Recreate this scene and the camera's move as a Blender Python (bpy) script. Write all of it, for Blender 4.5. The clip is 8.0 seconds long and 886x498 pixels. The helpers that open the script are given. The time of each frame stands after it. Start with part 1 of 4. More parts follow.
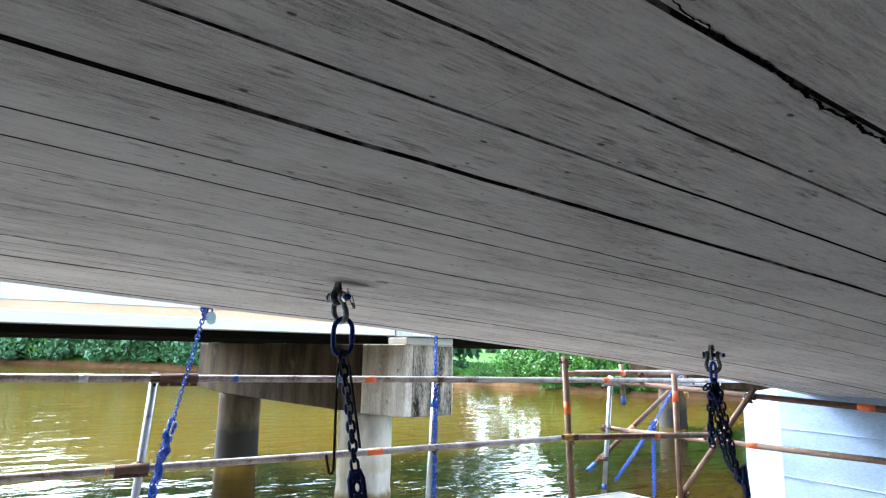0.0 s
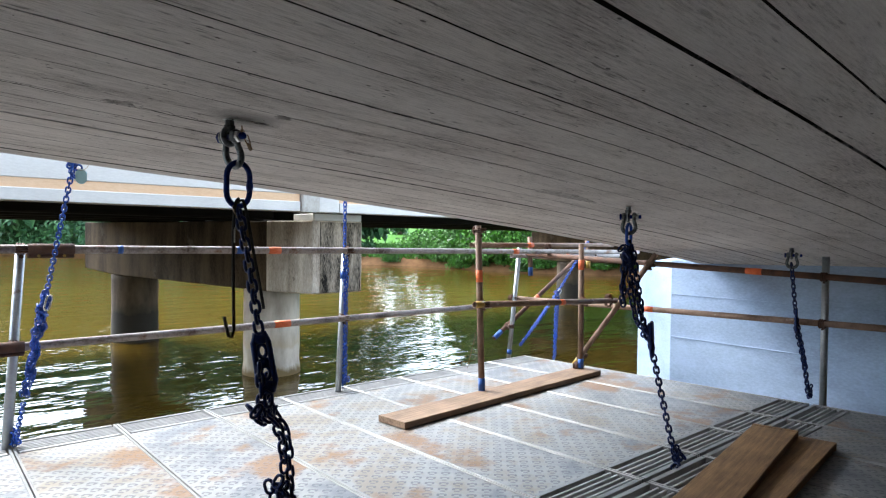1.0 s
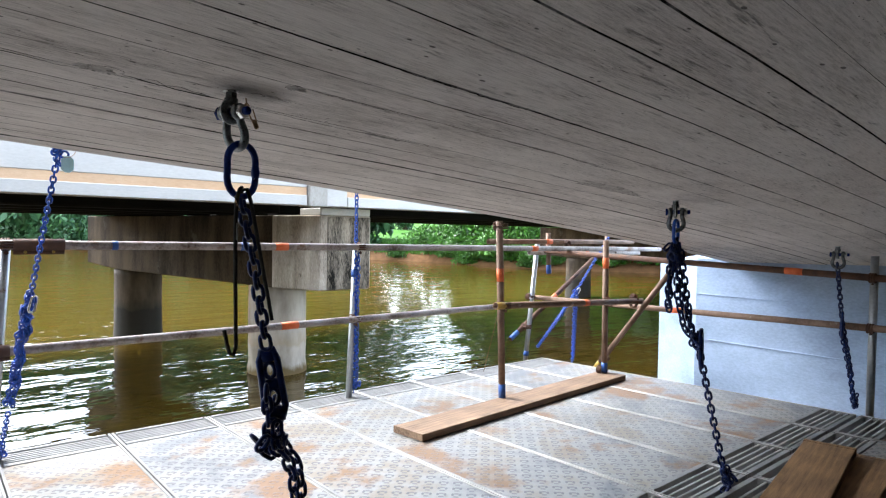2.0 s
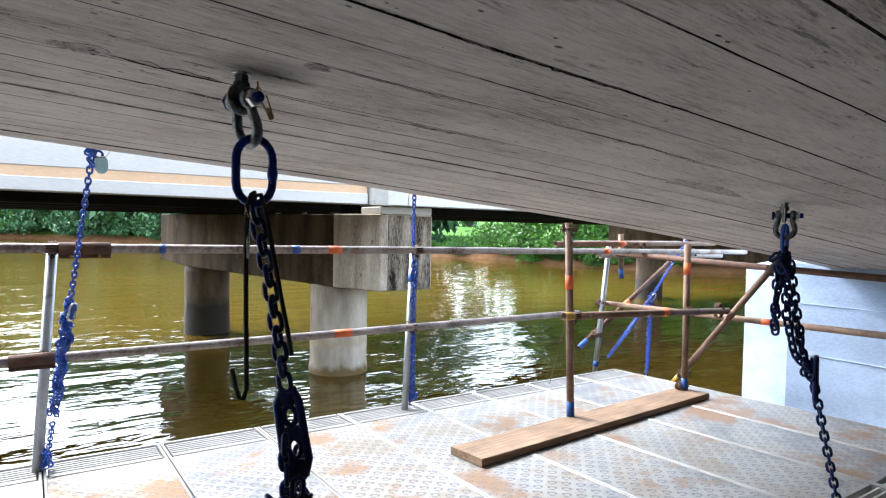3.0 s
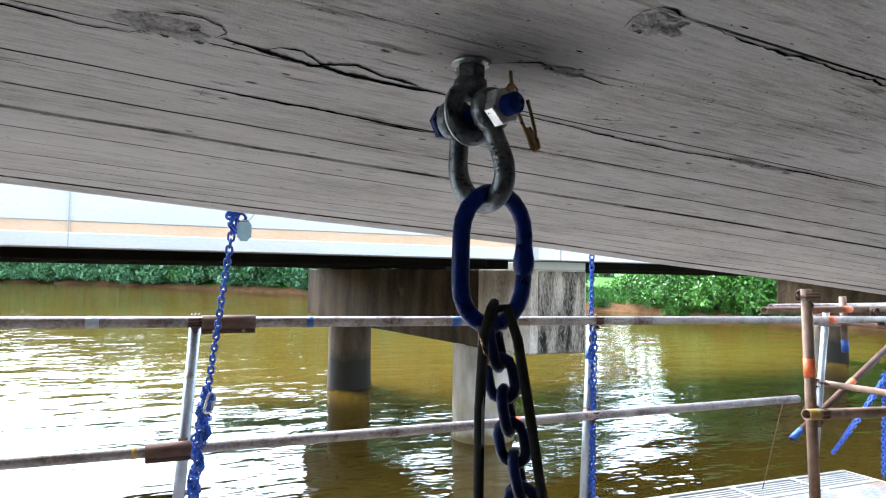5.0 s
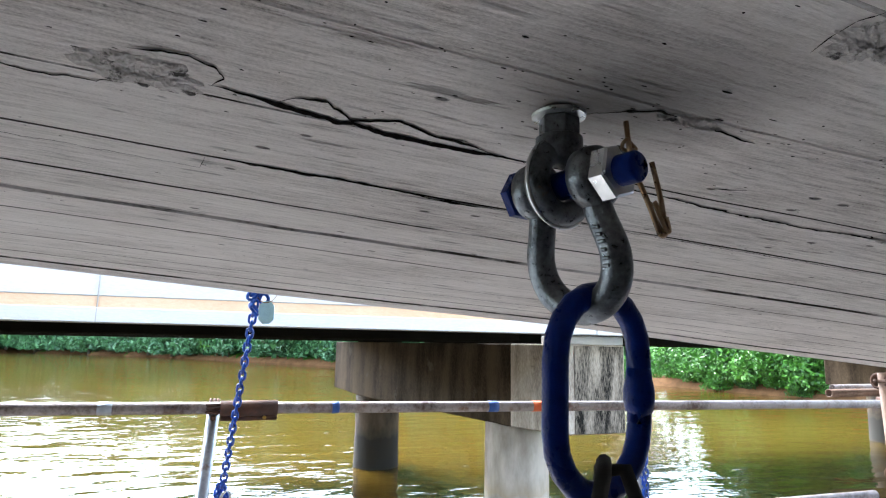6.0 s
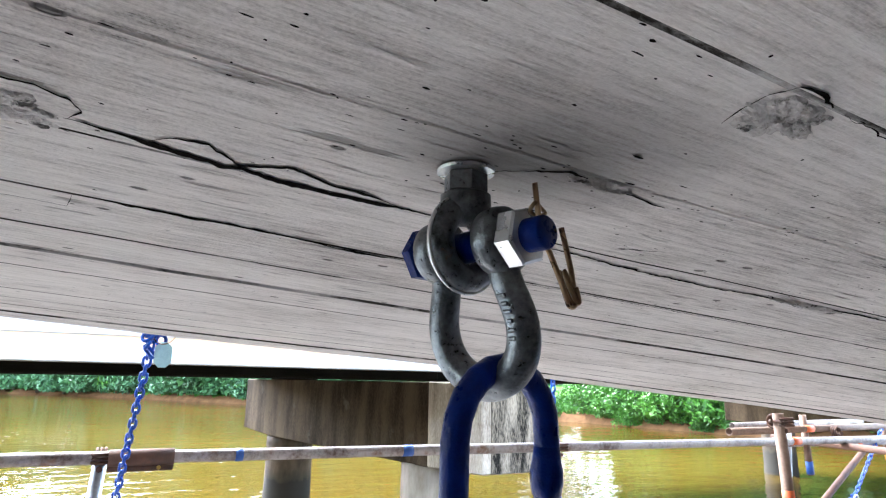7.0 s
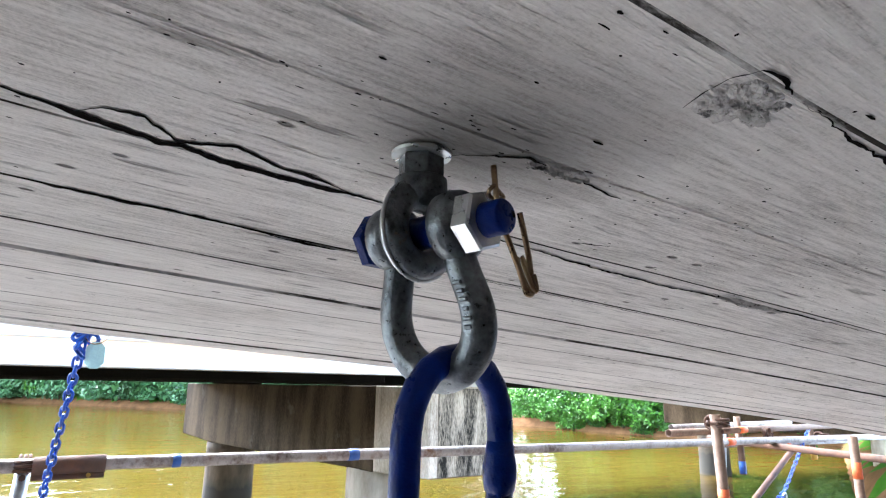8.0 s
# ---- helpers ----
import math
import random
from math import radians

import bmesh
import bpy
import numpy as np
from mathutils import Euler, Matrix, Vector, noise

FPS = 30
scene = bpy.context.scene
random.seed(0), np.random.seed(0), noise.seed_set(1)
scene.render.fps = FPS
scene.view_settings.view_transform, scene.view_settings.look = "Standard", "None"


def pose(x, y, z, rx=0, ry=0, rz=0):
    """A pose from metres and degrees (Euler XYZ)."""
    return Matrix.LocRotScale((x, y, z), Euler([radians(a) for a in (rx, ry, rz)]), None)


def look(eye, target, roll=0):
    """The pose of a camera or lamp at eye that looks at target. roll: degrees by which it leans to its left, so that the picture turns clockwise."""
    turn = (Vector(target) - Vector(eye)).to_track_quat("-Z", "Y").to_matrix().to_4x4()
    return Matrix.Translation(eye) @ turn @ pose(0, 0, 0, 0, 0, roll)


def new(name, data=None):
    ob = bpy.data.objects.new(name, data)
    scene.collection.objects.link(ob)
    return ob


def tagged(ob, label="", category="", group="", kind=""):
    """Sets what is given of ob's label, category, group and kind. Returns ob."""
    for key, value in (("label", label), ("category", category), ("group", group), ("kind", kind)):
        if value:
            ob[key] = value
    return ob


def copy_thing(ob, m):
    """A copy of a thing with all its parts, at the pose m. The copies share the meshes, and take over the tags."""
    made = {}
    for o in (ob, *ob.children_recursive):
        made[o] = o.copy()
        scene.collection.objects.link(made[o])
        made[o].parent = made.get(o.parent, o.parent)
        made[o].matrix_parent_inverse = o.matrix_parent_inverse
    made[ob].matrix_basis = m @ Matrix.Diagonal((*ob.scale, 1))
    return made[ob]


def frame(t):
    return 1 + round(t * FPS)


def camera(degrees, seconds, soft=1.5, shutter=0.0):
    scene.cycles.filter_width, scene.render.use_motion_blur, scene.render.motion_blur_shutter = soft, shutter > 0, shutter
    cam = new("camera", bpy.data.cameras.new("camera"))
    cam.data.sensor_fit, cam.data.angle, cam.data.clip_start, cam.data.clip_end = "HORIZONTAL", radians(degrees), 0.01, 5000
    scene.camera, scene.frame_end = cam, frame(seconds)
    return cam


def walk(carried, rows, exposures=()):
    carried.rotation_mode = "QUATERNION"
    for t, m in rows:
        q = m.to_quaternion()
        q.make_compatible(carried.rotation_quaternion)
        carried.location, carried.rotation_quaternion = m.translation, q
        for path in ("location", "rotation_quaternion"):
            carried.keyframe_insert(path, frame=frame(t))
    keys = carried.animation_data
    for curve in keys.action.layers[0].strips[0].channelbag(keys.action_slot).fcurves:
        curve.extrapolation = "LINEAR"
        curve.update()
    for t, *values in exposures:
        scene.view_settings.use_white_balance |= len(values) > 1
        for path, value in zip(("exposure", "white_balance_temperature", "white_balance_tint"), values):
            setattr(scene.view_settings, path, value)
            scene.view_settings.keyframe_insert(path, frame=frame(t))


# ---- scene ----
cam = camera(72.3, 8.0, soft=1.2)
PATH = [
    (0, (0.193, 0.12, 1.309), (1.239, 1.791, 1.645), 1.1),
    (0.5, (0.248, 0.264, 1.235), (1.514, 1.811, 1.312), 1.1),
    (1, (0.306, 0.336, 1.214), (1.617, 1.846, 1.172), 0.7),
    (2.5, (0.52, 0.762, 1.228), (1.793, 2.303, 1.163), 1.2),
    (3, (0.634, 0.855, 1.254), (1.765, 2.502, 1.182), 1.1),
    (3.5, (0.693, 0.986, 1.26), (1.636, 2.748, 1.186), 1.2),
    (4, (0.696, 1.165, 1.272), (1.570, 2.964, 1.25), 1.1),
    (4.2, (0.691, 1.248, 1.29), (1.568, 3.045, 1.307), 1.3),
    (5.5, (0.764, 1.602, 1.355), (1.432, 3.48, 1.515), 1.0),
    (6, (0.767, 1.667, 1.379), (1.418, 3.532, 1.693), 1.0),
    (6.5, (0.77, 1.69, 1.398), (1.509, 3.501, 1.815), 1.4),
    (7, (0.793, 1.693, 1.403), (1.67, 3.438, 1.835), 1.0),
    (7.5, (0.795, 1.701, 1.405), (1.775, 3.388, 1.846), 1.1),
    (8, (0.799, 1.709, 1.396), (1.819, 3.37, 1.844), 0.9),
]
walk(cam, [(t, look(eye, target, roll)) for t, eye, target, roll in PATH],
     exposures=[(0, 3.94, 5800, 2), (0.5, 3.63, 5850, 3), (1, 3.23, 6150, 5), (2.5, 3.43, 6250, 7), (4, 3.53, 6250, 7), (5.5, 3.78, 5800, 4), (6.0, 3.88, 5900, 6), (6.5, 4.38, 5900, 7), (8, 4.53, 5850, 6)])


# ---- light ----
world = bpy.data.worlds.new("sky")
scene.world = world
world.use_nodes = True
wt = world.node_tree
sky = wt.nodes.new("ShaderNodeTexSky")
sky.sky_type = 'NISHITA'
sky.sun_disc = False
sky.sun_elevation, sky.sun_rotation = radians(47), radians(-18)
sky.air_density, sky.dust_density, sky.ozone_density = 1.0, 1.6, 1.0
bg = wt.nodes["Background"]
bg.inputs["Strength"].default_value = 0.15
veil = wt.nodes.new("ShaderNodeHueSaturation")
veil.inputs["Saturation"].default_value = 0.55
wt.links.new(sky.outputs[0], veil.inputs["Color"])
wt.links.new(veil.outputs[0], bg.inputs["Color"])
sun_data = bpy.data.lights.new("sun", 'SUN')
sun_data.energy, sun_data.angle, sun_data.color = 0.8, radians(20), (1.0, 0.98, 0.96)
sun = new("sun", sun_data)
sun.matrix_world = look((-18, 55.5, 62.5), (0, 0, 0))


# ---- materials ----
def material(name, base=(0.5, 0.5, 0.5), rough=0.6, metal=0.0):
    m = bpy.data.materials.new(name)
    m.use_nodes = True
    b = m.node_tree.nodes["Principled BSDF"]
    b.inputs["Base Color"].default_value = (*base, 1)
    b.inputs["Roughness"].default_value = rough
    b.inputs["Metallic"].default_value = metal
    return m, m.node_tree, b


def coords(t, scale=(1, 1, 1), source="Object"):
    tc = t.nodes.new("ShaderNodeTexCoord")
    mp = t.nodes.new("ShaderNodeMapping")
    mp.inputs["Scale"].default_value = scale
    t.links.new(tc.outputs[source], mp.inputs["Vector"])
    return mp.outputs["Vector"]


def grain(t, vec, scale, detail=6.0, rough=0.6):
    n = t.nodes.new("ShaderNodeTexNoise")
    n.inputs["Scale"].default_value, n.inputs["Detail"].default_value = scale, detail
    n.inputs["Roughness"].default_value = rough
    t.links.new(vec, n.inputs["Vector"])
    return n.outputs["Fac"]


def ramp(t, fac, stops):
    r = t.nodes.new("ShaderNodeValToRGB")
    el = r.color_ramp.elements
    while len(el) < len(stops):
        el.new(0.5)
    for e, (p, c) in zip(el, stops):
        e.position, e.color = p, (*c, 1) if len(c) == 3 else c
    t.links.new(fac, r.inputs["Fac"])
    return r.outputs["Color"]


def mix(t, fac, a, b, mode='MIX'):
    n = t.nodes.new("ShaderNodeMix")
    n.data_type, n.blend_type = 'RGBA', mode
    for sock, v in ((n.inputs[0], fac), (n.inputs[6], a), (n.inputs[7], b)):
        if isinstance(v, (int, float)):
            sock.default_value = v
        elif isinstance(v, tuple):
            sock.default_value = (*v, 1)
        else:
            t.links.new(v, sock)
    return n.outputs[2]


def maths(t, op, a, b=0.0):
    n = t.nodes.new("ShaderNodeMath")
    n.operation = op
    for sock, v in ((n.inputs[0], a), (n.inputs[1], b)):
        if isinstance(v, (int, float)):
            sock.default_value = v
        else:
            t.links.new(v, sock)
    return n.outputs[0]


def bump(t, b, height, strength=0.5, distance=0.01):
    n = t.nodes.new("ShaderNodeBump")
    n.inputs["Strength"].default_value, n.inputs["Distance"].default_value = strength, distance
    t.links.new(height, n.inputs["Height"])
    t.links.new(n.outputs[0], b.inputs["Normal"])
    return n


def two_tone(name, dark, light, scale, stretch=(1, 1, 1), rough=0.7, metal=0.0, relief=0.4, distance=0.004, fine=60, spots=None, lo=0.35, hi=0.65):
    """A surface with large soft variation, fine grain, relief and, if given, spots of another colour: (colour, scale, threshold)."""
    m, t, b = material(name, light, rough, metal)
    vec = coords(t, stretch)
    big, small = grain(t, vec, scale), grain(t, vec, fine, 4)
    col = ramp(t, maths(t, 'ADD', maths(t, 'MULTIPLY', big, 0.65), maths(t, 'MULTIPLY', small, 0.35)), [(lo, dark), (hi, light)])
    if spots:
        c, s, th = spots
        f = ramp(t, grain(t, coords(t), s, 8, 0.65), [(th, (0, 0, 0)), (th + 0.08, (1, 1, 1))])
        col = mix(t, f, col, c)
    t.links.new(col, b.inputs["Base Color"])
    r = ramp(t, small, [(0.3, (max(rough - 0.12, 0.05),) * 3), (0.7, (min(rough + 0.12, 1),) * 3)])
    t.links.new(r, b.inputs["Roughness"])
    bump(t, b, maths(t, 'ADD', small, maths(t, 'MULTIPLY', big, 0.5)), relief, distance)
    return m


def concrete_soffit():
    m, t, b = material("board_marked_concrete", (0.4, 0.37, 0.34), 0.85)
    vec = coords(t)
    long = coords(t, (0.06, 1, 1))
    fine = grain(t, long, 190, 6, 0.75)
    speck = grain(t, vec, 420, 3, 0.7)
    mid = grain(t, coords(t, (0.25, 1, 1)), 9, 7, 0.65)
    big = grain(t, vec, 1.6, 5)
    tone = maths(t, 'ADD', maths(t, 'MULTIPLY', big, 0.20), maths(t, 'ADD', maths(t, 'MULTIPLY', mid, 0.24), maths(t, 'ADD', maths(t, 'MULTIPLY', fine, 0.40), maths(t, 'MULTIPLY', speck, 0.16))))
    col = ramp(t, tone, [(0.37, (0.12, 0.112, 0.106)), (0.43, (0.45, 0.414, 0.388)), (0.50, (0.665, 0.622, 0.588)), (0.58, (0.785, 0.744, 0.708))])
    # short dark scores left by the sawn boards
    scores = maths(t, 'MULTIPLY', ramp(t, grain(t, coords(t, (0.13, 1, 1)), 75, 3, 0.6), [(0.60, (0, 0, 0)), (0.67, (1, 1, 1))]), ramp(t, grain(t, vec, 5.5, 4), [(0.46, (0, 0, 0)), (0.60, (1, 1, 1))]))
    col = mix(t, maths(t, 'MULTIPLY', scores, 0.65), col, (0.13, 0.12, 0.11))
    # darker round the lifting bolt, fading outwards
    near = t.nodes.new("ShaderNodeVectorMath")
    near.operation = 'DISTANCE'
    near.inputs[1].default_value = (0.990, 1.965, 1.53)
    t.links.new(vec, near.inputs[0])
    bolt_dark = ramp(t, maths(t, 'ADD', near.outputs["Value"], maths(t, 'MULTIPLY', grain(t, vec, 14), 0.06)), [(0.045, (0.72, 0.72, 0.72)), (0.145, (0, 0, 0))])
    col = mix(t, bolt_dark, col, (0.10, 0.095, 0.09))
    v = t.nodes.new("ShaderNodeTexVoronoi")
    v.inputs["Scale"].default_value = 26
    t.links.new(coords(t, (0.55, 1, 1)), v.inputs["Vector"])
    holes = ramp(t, maths(t, 'ADD', v.outputs["Distance"], maths(t, 'MULTIPLY', grain(t, vec, 7), 0.22)), [(0.165, (1, 1, 1)), (0.195, (0, 0, 0))])
    col = mix(t, maths(t, 'MULTIPLY', holes, 0.8), col, (0.06, 0.055, 0.05))
    t.links.new(col, b.inputs["Base Color"])
    h = maths(t, 'SUBTRACT', maths(t, 'SUBTRACT', maths(t, 'ADD', maths(t, 'MULTIPLY', fine, 0.8), maths(t, 'MULTIPLY', mid, 0.6)), maths(t, 'MULTIPLY', scores, 0.5)), holes)
    bump(t, b, h, 1.0, 0.007)
    return m


def concrete_joint():
    """The fins and voids between the shutter boards: broken dark lines."""
    m, t, b = material("board_joint", (0.05, 0.045, 0.04), 0.95)
    f = grain(t, coords(t, (1.0, 2.5, 1)), 9, 8, 0.75)
    runs = grain(t, coords(t, (0.55, 3.0, 1)), 5, 3, 0.55)
    f = maths(t, 'ADD', maths(t, 'MULTIPLY', f, 0.5), maths(t, 'MULTIPLY', runs, 0.5))
    col = ramp(t, f, [(0.43, (0.42, 0.40, 0.385)), (0.50, (0.042, 0.038, 0.034))])
    t.links.new(col, b.inputs["Base Color"])
    bump(t, b, f, 0.6, 0.006)
    return m


def water_material():
    m, t, b = material("river_water", (0.115, 0.082, 0.018), 0.02)
    b.inputs["IOR"].default_value = 1.33
    vec = coords(t, (1, 1, 1))
    w1 = grain(t, coords(t, (0.42, 0.9, 1)), 1.7, 3, 0.5)
    w2 = grain(t, vec, 0.35, 2, 0.5)
    w3 = grain(t, coords(t, (0.5, 1.0, 1)), 7.5, 2, 0.5)
    h = maths(t, 'ADD', w1, maths(t, 'ADD', maths(t, 'MULTIPLY', w2, 1.2), maths(t, 'MULTIPLY', w3, 0.10)))
    col = ramp(t, grain(t, vec, 0.05, 3), [(0.35, (0.052, 0.031, 0.004)), (0.65, (0.088, 0.056, 0.008))])
    t.links.new(col, b.inputs["Base Color"])
    bump(t, b, h, 0.55, 0.075)
    return m


def chequer_plate():
    m, t, b = material("chequer_plate", (0.5, 0.5, 0.5), 0.5, 0.35)
    tc = t.nodes.new("ShaderNodeTexCoord")
    sp = t.nodes.new("ShaderNodeSeparateXYZ")
    t.links.new(tc.outputs["Object"], sp.inputs[0])
    x, y = sp.outputs[0], sp.outputs[1]

    def lozenge(a, c, off):
        u = maths(t, 'SINE', maths(t, 'ADD', maths(t, 'MULTIPLY', maths(t, 'ADD', x, maths(t, 'MULTIPLY', y, a)), c), off))
        w = maths(t, 'SINE', maths(t, 'ADD', maths(t, 'MULTIPLY', maths(t, 'SUBTRACT', y, maths(t, 'MULTIPLY', x, a)), c * 0.5), off))
        return maths(t, 'MULTIPLY', maths(t, 'MAXIMUM', u, 0.0), maths(t, 'MAXIMUM', w, 0.0))
    tread = maths(t, 'MAXIMUM', lozenge(1.0, 135, 0.0), lozenge(-1.0, 135, 1.57))
    tread = ramp(t, tread, [(0.25, (0, 0, 0)), (0.5, (1, 1, 1))])
    dirt = grain(t, coords(t), 3.0, 7, 0.65)
    info = t.nodes.new("ShaderNodeObjectInfo")
    shift = maths(t, 'ADD', dirt, maths(t, 'MULTIPLY', maths(t, 'SUBTRACT', info.outputs["Random"], 0.5), 0.16))
    col = ramp(t, shift, [(0.36, (0.15, 0.156, 0.17)), (0.52, (0.26, 0.257, 0.25)), (0.64, (0.22, 0.19, 0.155))])
    col = mix(t, maths(t, 'MULTIPLY', tread, 0.75), col, (0.095, 0.10, 0.112))
    # rusty puddle stains, different on every panel
    place = t.nodes.new("ShaderNodeVectorMath")
    place.operation = 'ADD'
    jump = t.nodes.new("ShaderNodeCombineXYZ")
    t.links.new(maths(t, 'MULTIPLY', info.outputs["Random"], 37.0), jump.inputs[0])
    t.links.new(coords(t), place.inputs[0])
    t.links.new(jump.outputs[0], place.inputs[1])
    rust = ramp(t, grain(t, place.outputs[0], 2.0, 6, 0.6), [(0.54, (0, 0, 0)), (0.62, (1, 1, 1))])
    col = mix(t, maths(t, 'MULTIPLY', rust, maths(t, 'SUBTRACT', 0.85, maths(t, 'MULTIPLY', tread, 0.35))), col, (0.19, 0.095, 0.034))
    t.links.new(col, b.inputs["Base Color"])
    bump(t, b, tread, 1.0, 0.004)
    return m


def wood(name, dark, light, rough=0.75, along=0):
    m, t, b = material(name, light, rough)
    s = [14, 14, 14]
    s[along] = 0.9
    f = grain(t, coords(t, tuple(s)), 5, 8, 0.65)
    g = grain(t, coords(t), 3.5, 5)
    col = ramp(t, maths(t, 'ADD', maths(t, 'MULTIPLY', f, 0.6), maths(t, 'MULTIPLY', g, 0.4)), [(0.38, dark), (0.62, light)])
    t.links.new(col, b.inputs["Base Color"])
    bump(t, b, f, 0.4, 0.003)
    return m


def leaf_material(name, dark, light):
    m, t, b = material(name, light, 0.55)
    geo = t.nodes.new("ShaderNodeNewGeometry")
    info = t.nodes.new("ShaderNodeObjectInfo")
    f = maths(t, 'ADD', maths(t, 'MULTIPLY', geo.outputs["Random Per Island"], 0.7), maths(t, 'MULTIPLY', info.outputs["Random"], 0.3))
    t.links.new(ramp(t, f, [(0.05, dark), (0.95, light)]), b.inputs["Base Color"])
    return m


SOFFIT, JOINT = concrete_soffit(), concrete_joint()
VOID = two_tone("crack_void", (0.002, 0.002, 0.002), (0.008, 0.007, 0.006), 20, rough=1.0)
for m_ in (VOID, JOINT):
    m_.node_tree.nodes["Principled BSDF"].inputs["Specular IOR Level"].default_value = 0.0
PATCH = two_tone("rough_mortar", (0.36, 0.336, 0.316), (0.63, 0.594, 0.564), 30, rough=0.95, relief=1.0, distance=0.008, fine=140, spots=((0.04, 0.036, 0.033), 65, 0.545))
CONCRETE = two_tone("aged_concrete", (0.27, 0.24, 0.20), (0.46, 0.43, 0.385), 1.3, (1, 1, 0.5), 0.9, spots=((0.16, 0.13, 0.10), 2.2, 0.62))
# PIERC: brown staining plus painted shade; PIER_END: the same cap where light reaches it
PIERC = two_tone("weathered_shaded_pier_concrete", (0.018, 0.011, 0.006), (0.095, 0.066, 0.040), 1.6, (1.5, 1.5, 0.35), 0.9, spots=((0.10, 0.08, 0.06), 1.8, 0.6), lo=0.40, hi=0.58)
PIER_END = two_tone("rain_streaked_lit_concrete", (0.19, 0.15, 0.11), (0.56, 0.48, 0.385), 2.2, (1.5, 1.5, 0.3), 0.9, spots=((0.10, 0.075, 0.05), 3.0, 0.60), lo=0.38, hi=0.60)
STAINED = two_tone("stained_concrete", (0.012, 0.010, 0.008), (0.34, 0.28, 0.21), 3.2, (1.6, 1.6, 0.28), 0.9, lo=0.44, hi=0.62)
PALE = two_tone("pale_fascia_concrete", (0.47, 0.443, 0.405), (0.62, 0.592, 0.55), 0.9, (0.3, 1, 1), 0.85, spots=((0.3, 0.24, 0.18), 14, 0.72))
OCHRE = two_tone("ochre_band", (0.55, 0.34, 0.19), (0.68, 0.47, 0.30), 1.5, (0.4, 1, 1), 0.85, spots=((0.25, 0.16, 0.1), 12, 0.68))
# SHADE: near-black tone that holds the shade under the road bridge
SHADE = two_tone("shade_black_concrete", (0.007, 0.006, 0.005), (0.018, 0.016, 0.014), 1.5, rough=0.95)
ABUT = two_tone("blue_grey_painted_wall", (0.23, 0.30, 0.43), (0.40, 0.51, 0.70), 2.4, (1, 0.5, 1), 0.8, spots=((0.33, 0.35, 0.39), 9, 0.7))
WATER = water_material()
PLATE = chequer_plate()
ALU = two_tone("worn_aluminium", (0.16, 0.16, 0.16), (0.30, 0.296, 0.288), 4, rough=0.5, metal=0.4, spots=((0.30, 0.26, 0.22), 8, 0.66))
BRIGHT = two_tone("scuffed_bright_aluminium", (0.26, 0.26, 0.26), (0.42, 0.415, 0.405), 6, rough=0.5, metal=0.3)
GALV = two_tone("galvanised_tube", (0.30, 0.32, 0.34), (0.52, 0.55, 0.58), 6, rough=0.42, metal=0.7, spots=((0.22, 0.16, 0.12), 9, 0.62))
RUSTY = two_tone("rusty_tube", (0.09, 0.047, 0.028), (0.25, 0.165, 0.12), 5, rough=0.7, metal=0.25, spots=((0.42, 0.37, 0.33), 7, 0.64))
RAIL = two_tone("weathered_rail_tube", (0.08, 0.045, 0.032), (0.34, 0.30, 0.28), 4, (1, 1, 1), 0.6, metal=0.3, spots=((0.16, 0.085, 0.05), 5, 0.58), lo=0.38, hi=0.55)
RUST = two_tone("rusted_steel", (0.035, 0.018, 0.012), (0.115, 0.052, 0.03), 12, rough=0.85)
ORANGE = two_tone("orange_paint", (0.55, 0.09, 0.02), (0.75, 0.17, 0.05), 25, rough=0.6, spots=((0.3, 0.12, 0.06), 40, 0.64))
BLUEPAINT = two_tone("blue_tape", (0.012, 0.055, 0.24), (0.025, 0.10, 0.36), 25, rough=0.5)
YELLOW = two_tone("yellow_paint", (0.28, 0.17, 0.02), (0.42, 0.27, 0.05), 25, rough=0.5)
CHAINBLUE = two_tone("blue_lacquered_steel", (0.004, 0.035, 0.27), (0.008, 0.095, 0.55), 30, rough=0.38, spots=((0.05, 0.05, 0.07), 45, 0.68))
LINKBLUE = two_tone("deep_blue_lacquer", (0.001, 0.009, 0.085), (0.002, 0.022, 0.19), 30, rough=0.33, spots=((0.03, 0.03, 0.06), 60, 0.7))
# CHAINDARK: lacquer of CHAINBLUE, darkened for chains that hang against the light
CHAINDARK = two_tone("backlit_blue_steel", (0.003, 0.007, 0.035), (0.006, 0.02, 0.11), 30, rough=0.42, spots=((0.03, 0.03, 0.035), 45, 0.64))
SHACKLE = two_tone("dull_galvanised_shackle", (0.018, 0.021, 0.024), (0.20, 0.215, 0.23), 45, rough=0.36, metal=0.7, relief=0.5, distance=0.0012, fine=260, spots=((0.14, 0.09, 0.045), 60, 0.64))
ZINC = two_tone("bright_zinc", (0.42, 0.44, 0.45), (0.62, 0.63, 0.63), 60, rough=0.32, metal=0.8, relief=0.2, distance=0.0006)
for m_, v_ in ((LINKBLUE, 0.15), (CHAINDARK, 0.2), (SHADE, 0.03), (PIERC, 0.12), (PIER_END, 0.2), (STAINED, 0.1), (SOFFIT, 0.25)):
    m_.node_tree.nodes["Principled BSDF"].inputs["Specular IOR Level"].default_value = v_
COTTER = two_tone("bronze_wire", (0.20, 0.12, 0.06), (0.40, 0.28, 0.17), 80, rough=0.32, metal=0.9)
CORD = two_tone("black_cord", (0.008, 0.008, 0.008), (0.02, 0.02, 0.02), 80, rough=0.85)
TAG = two_tone("pale_blue_tag", (0.40, 0.66, 0.76), (0.52, 0.78, 0.86), 30, rough=0.5)
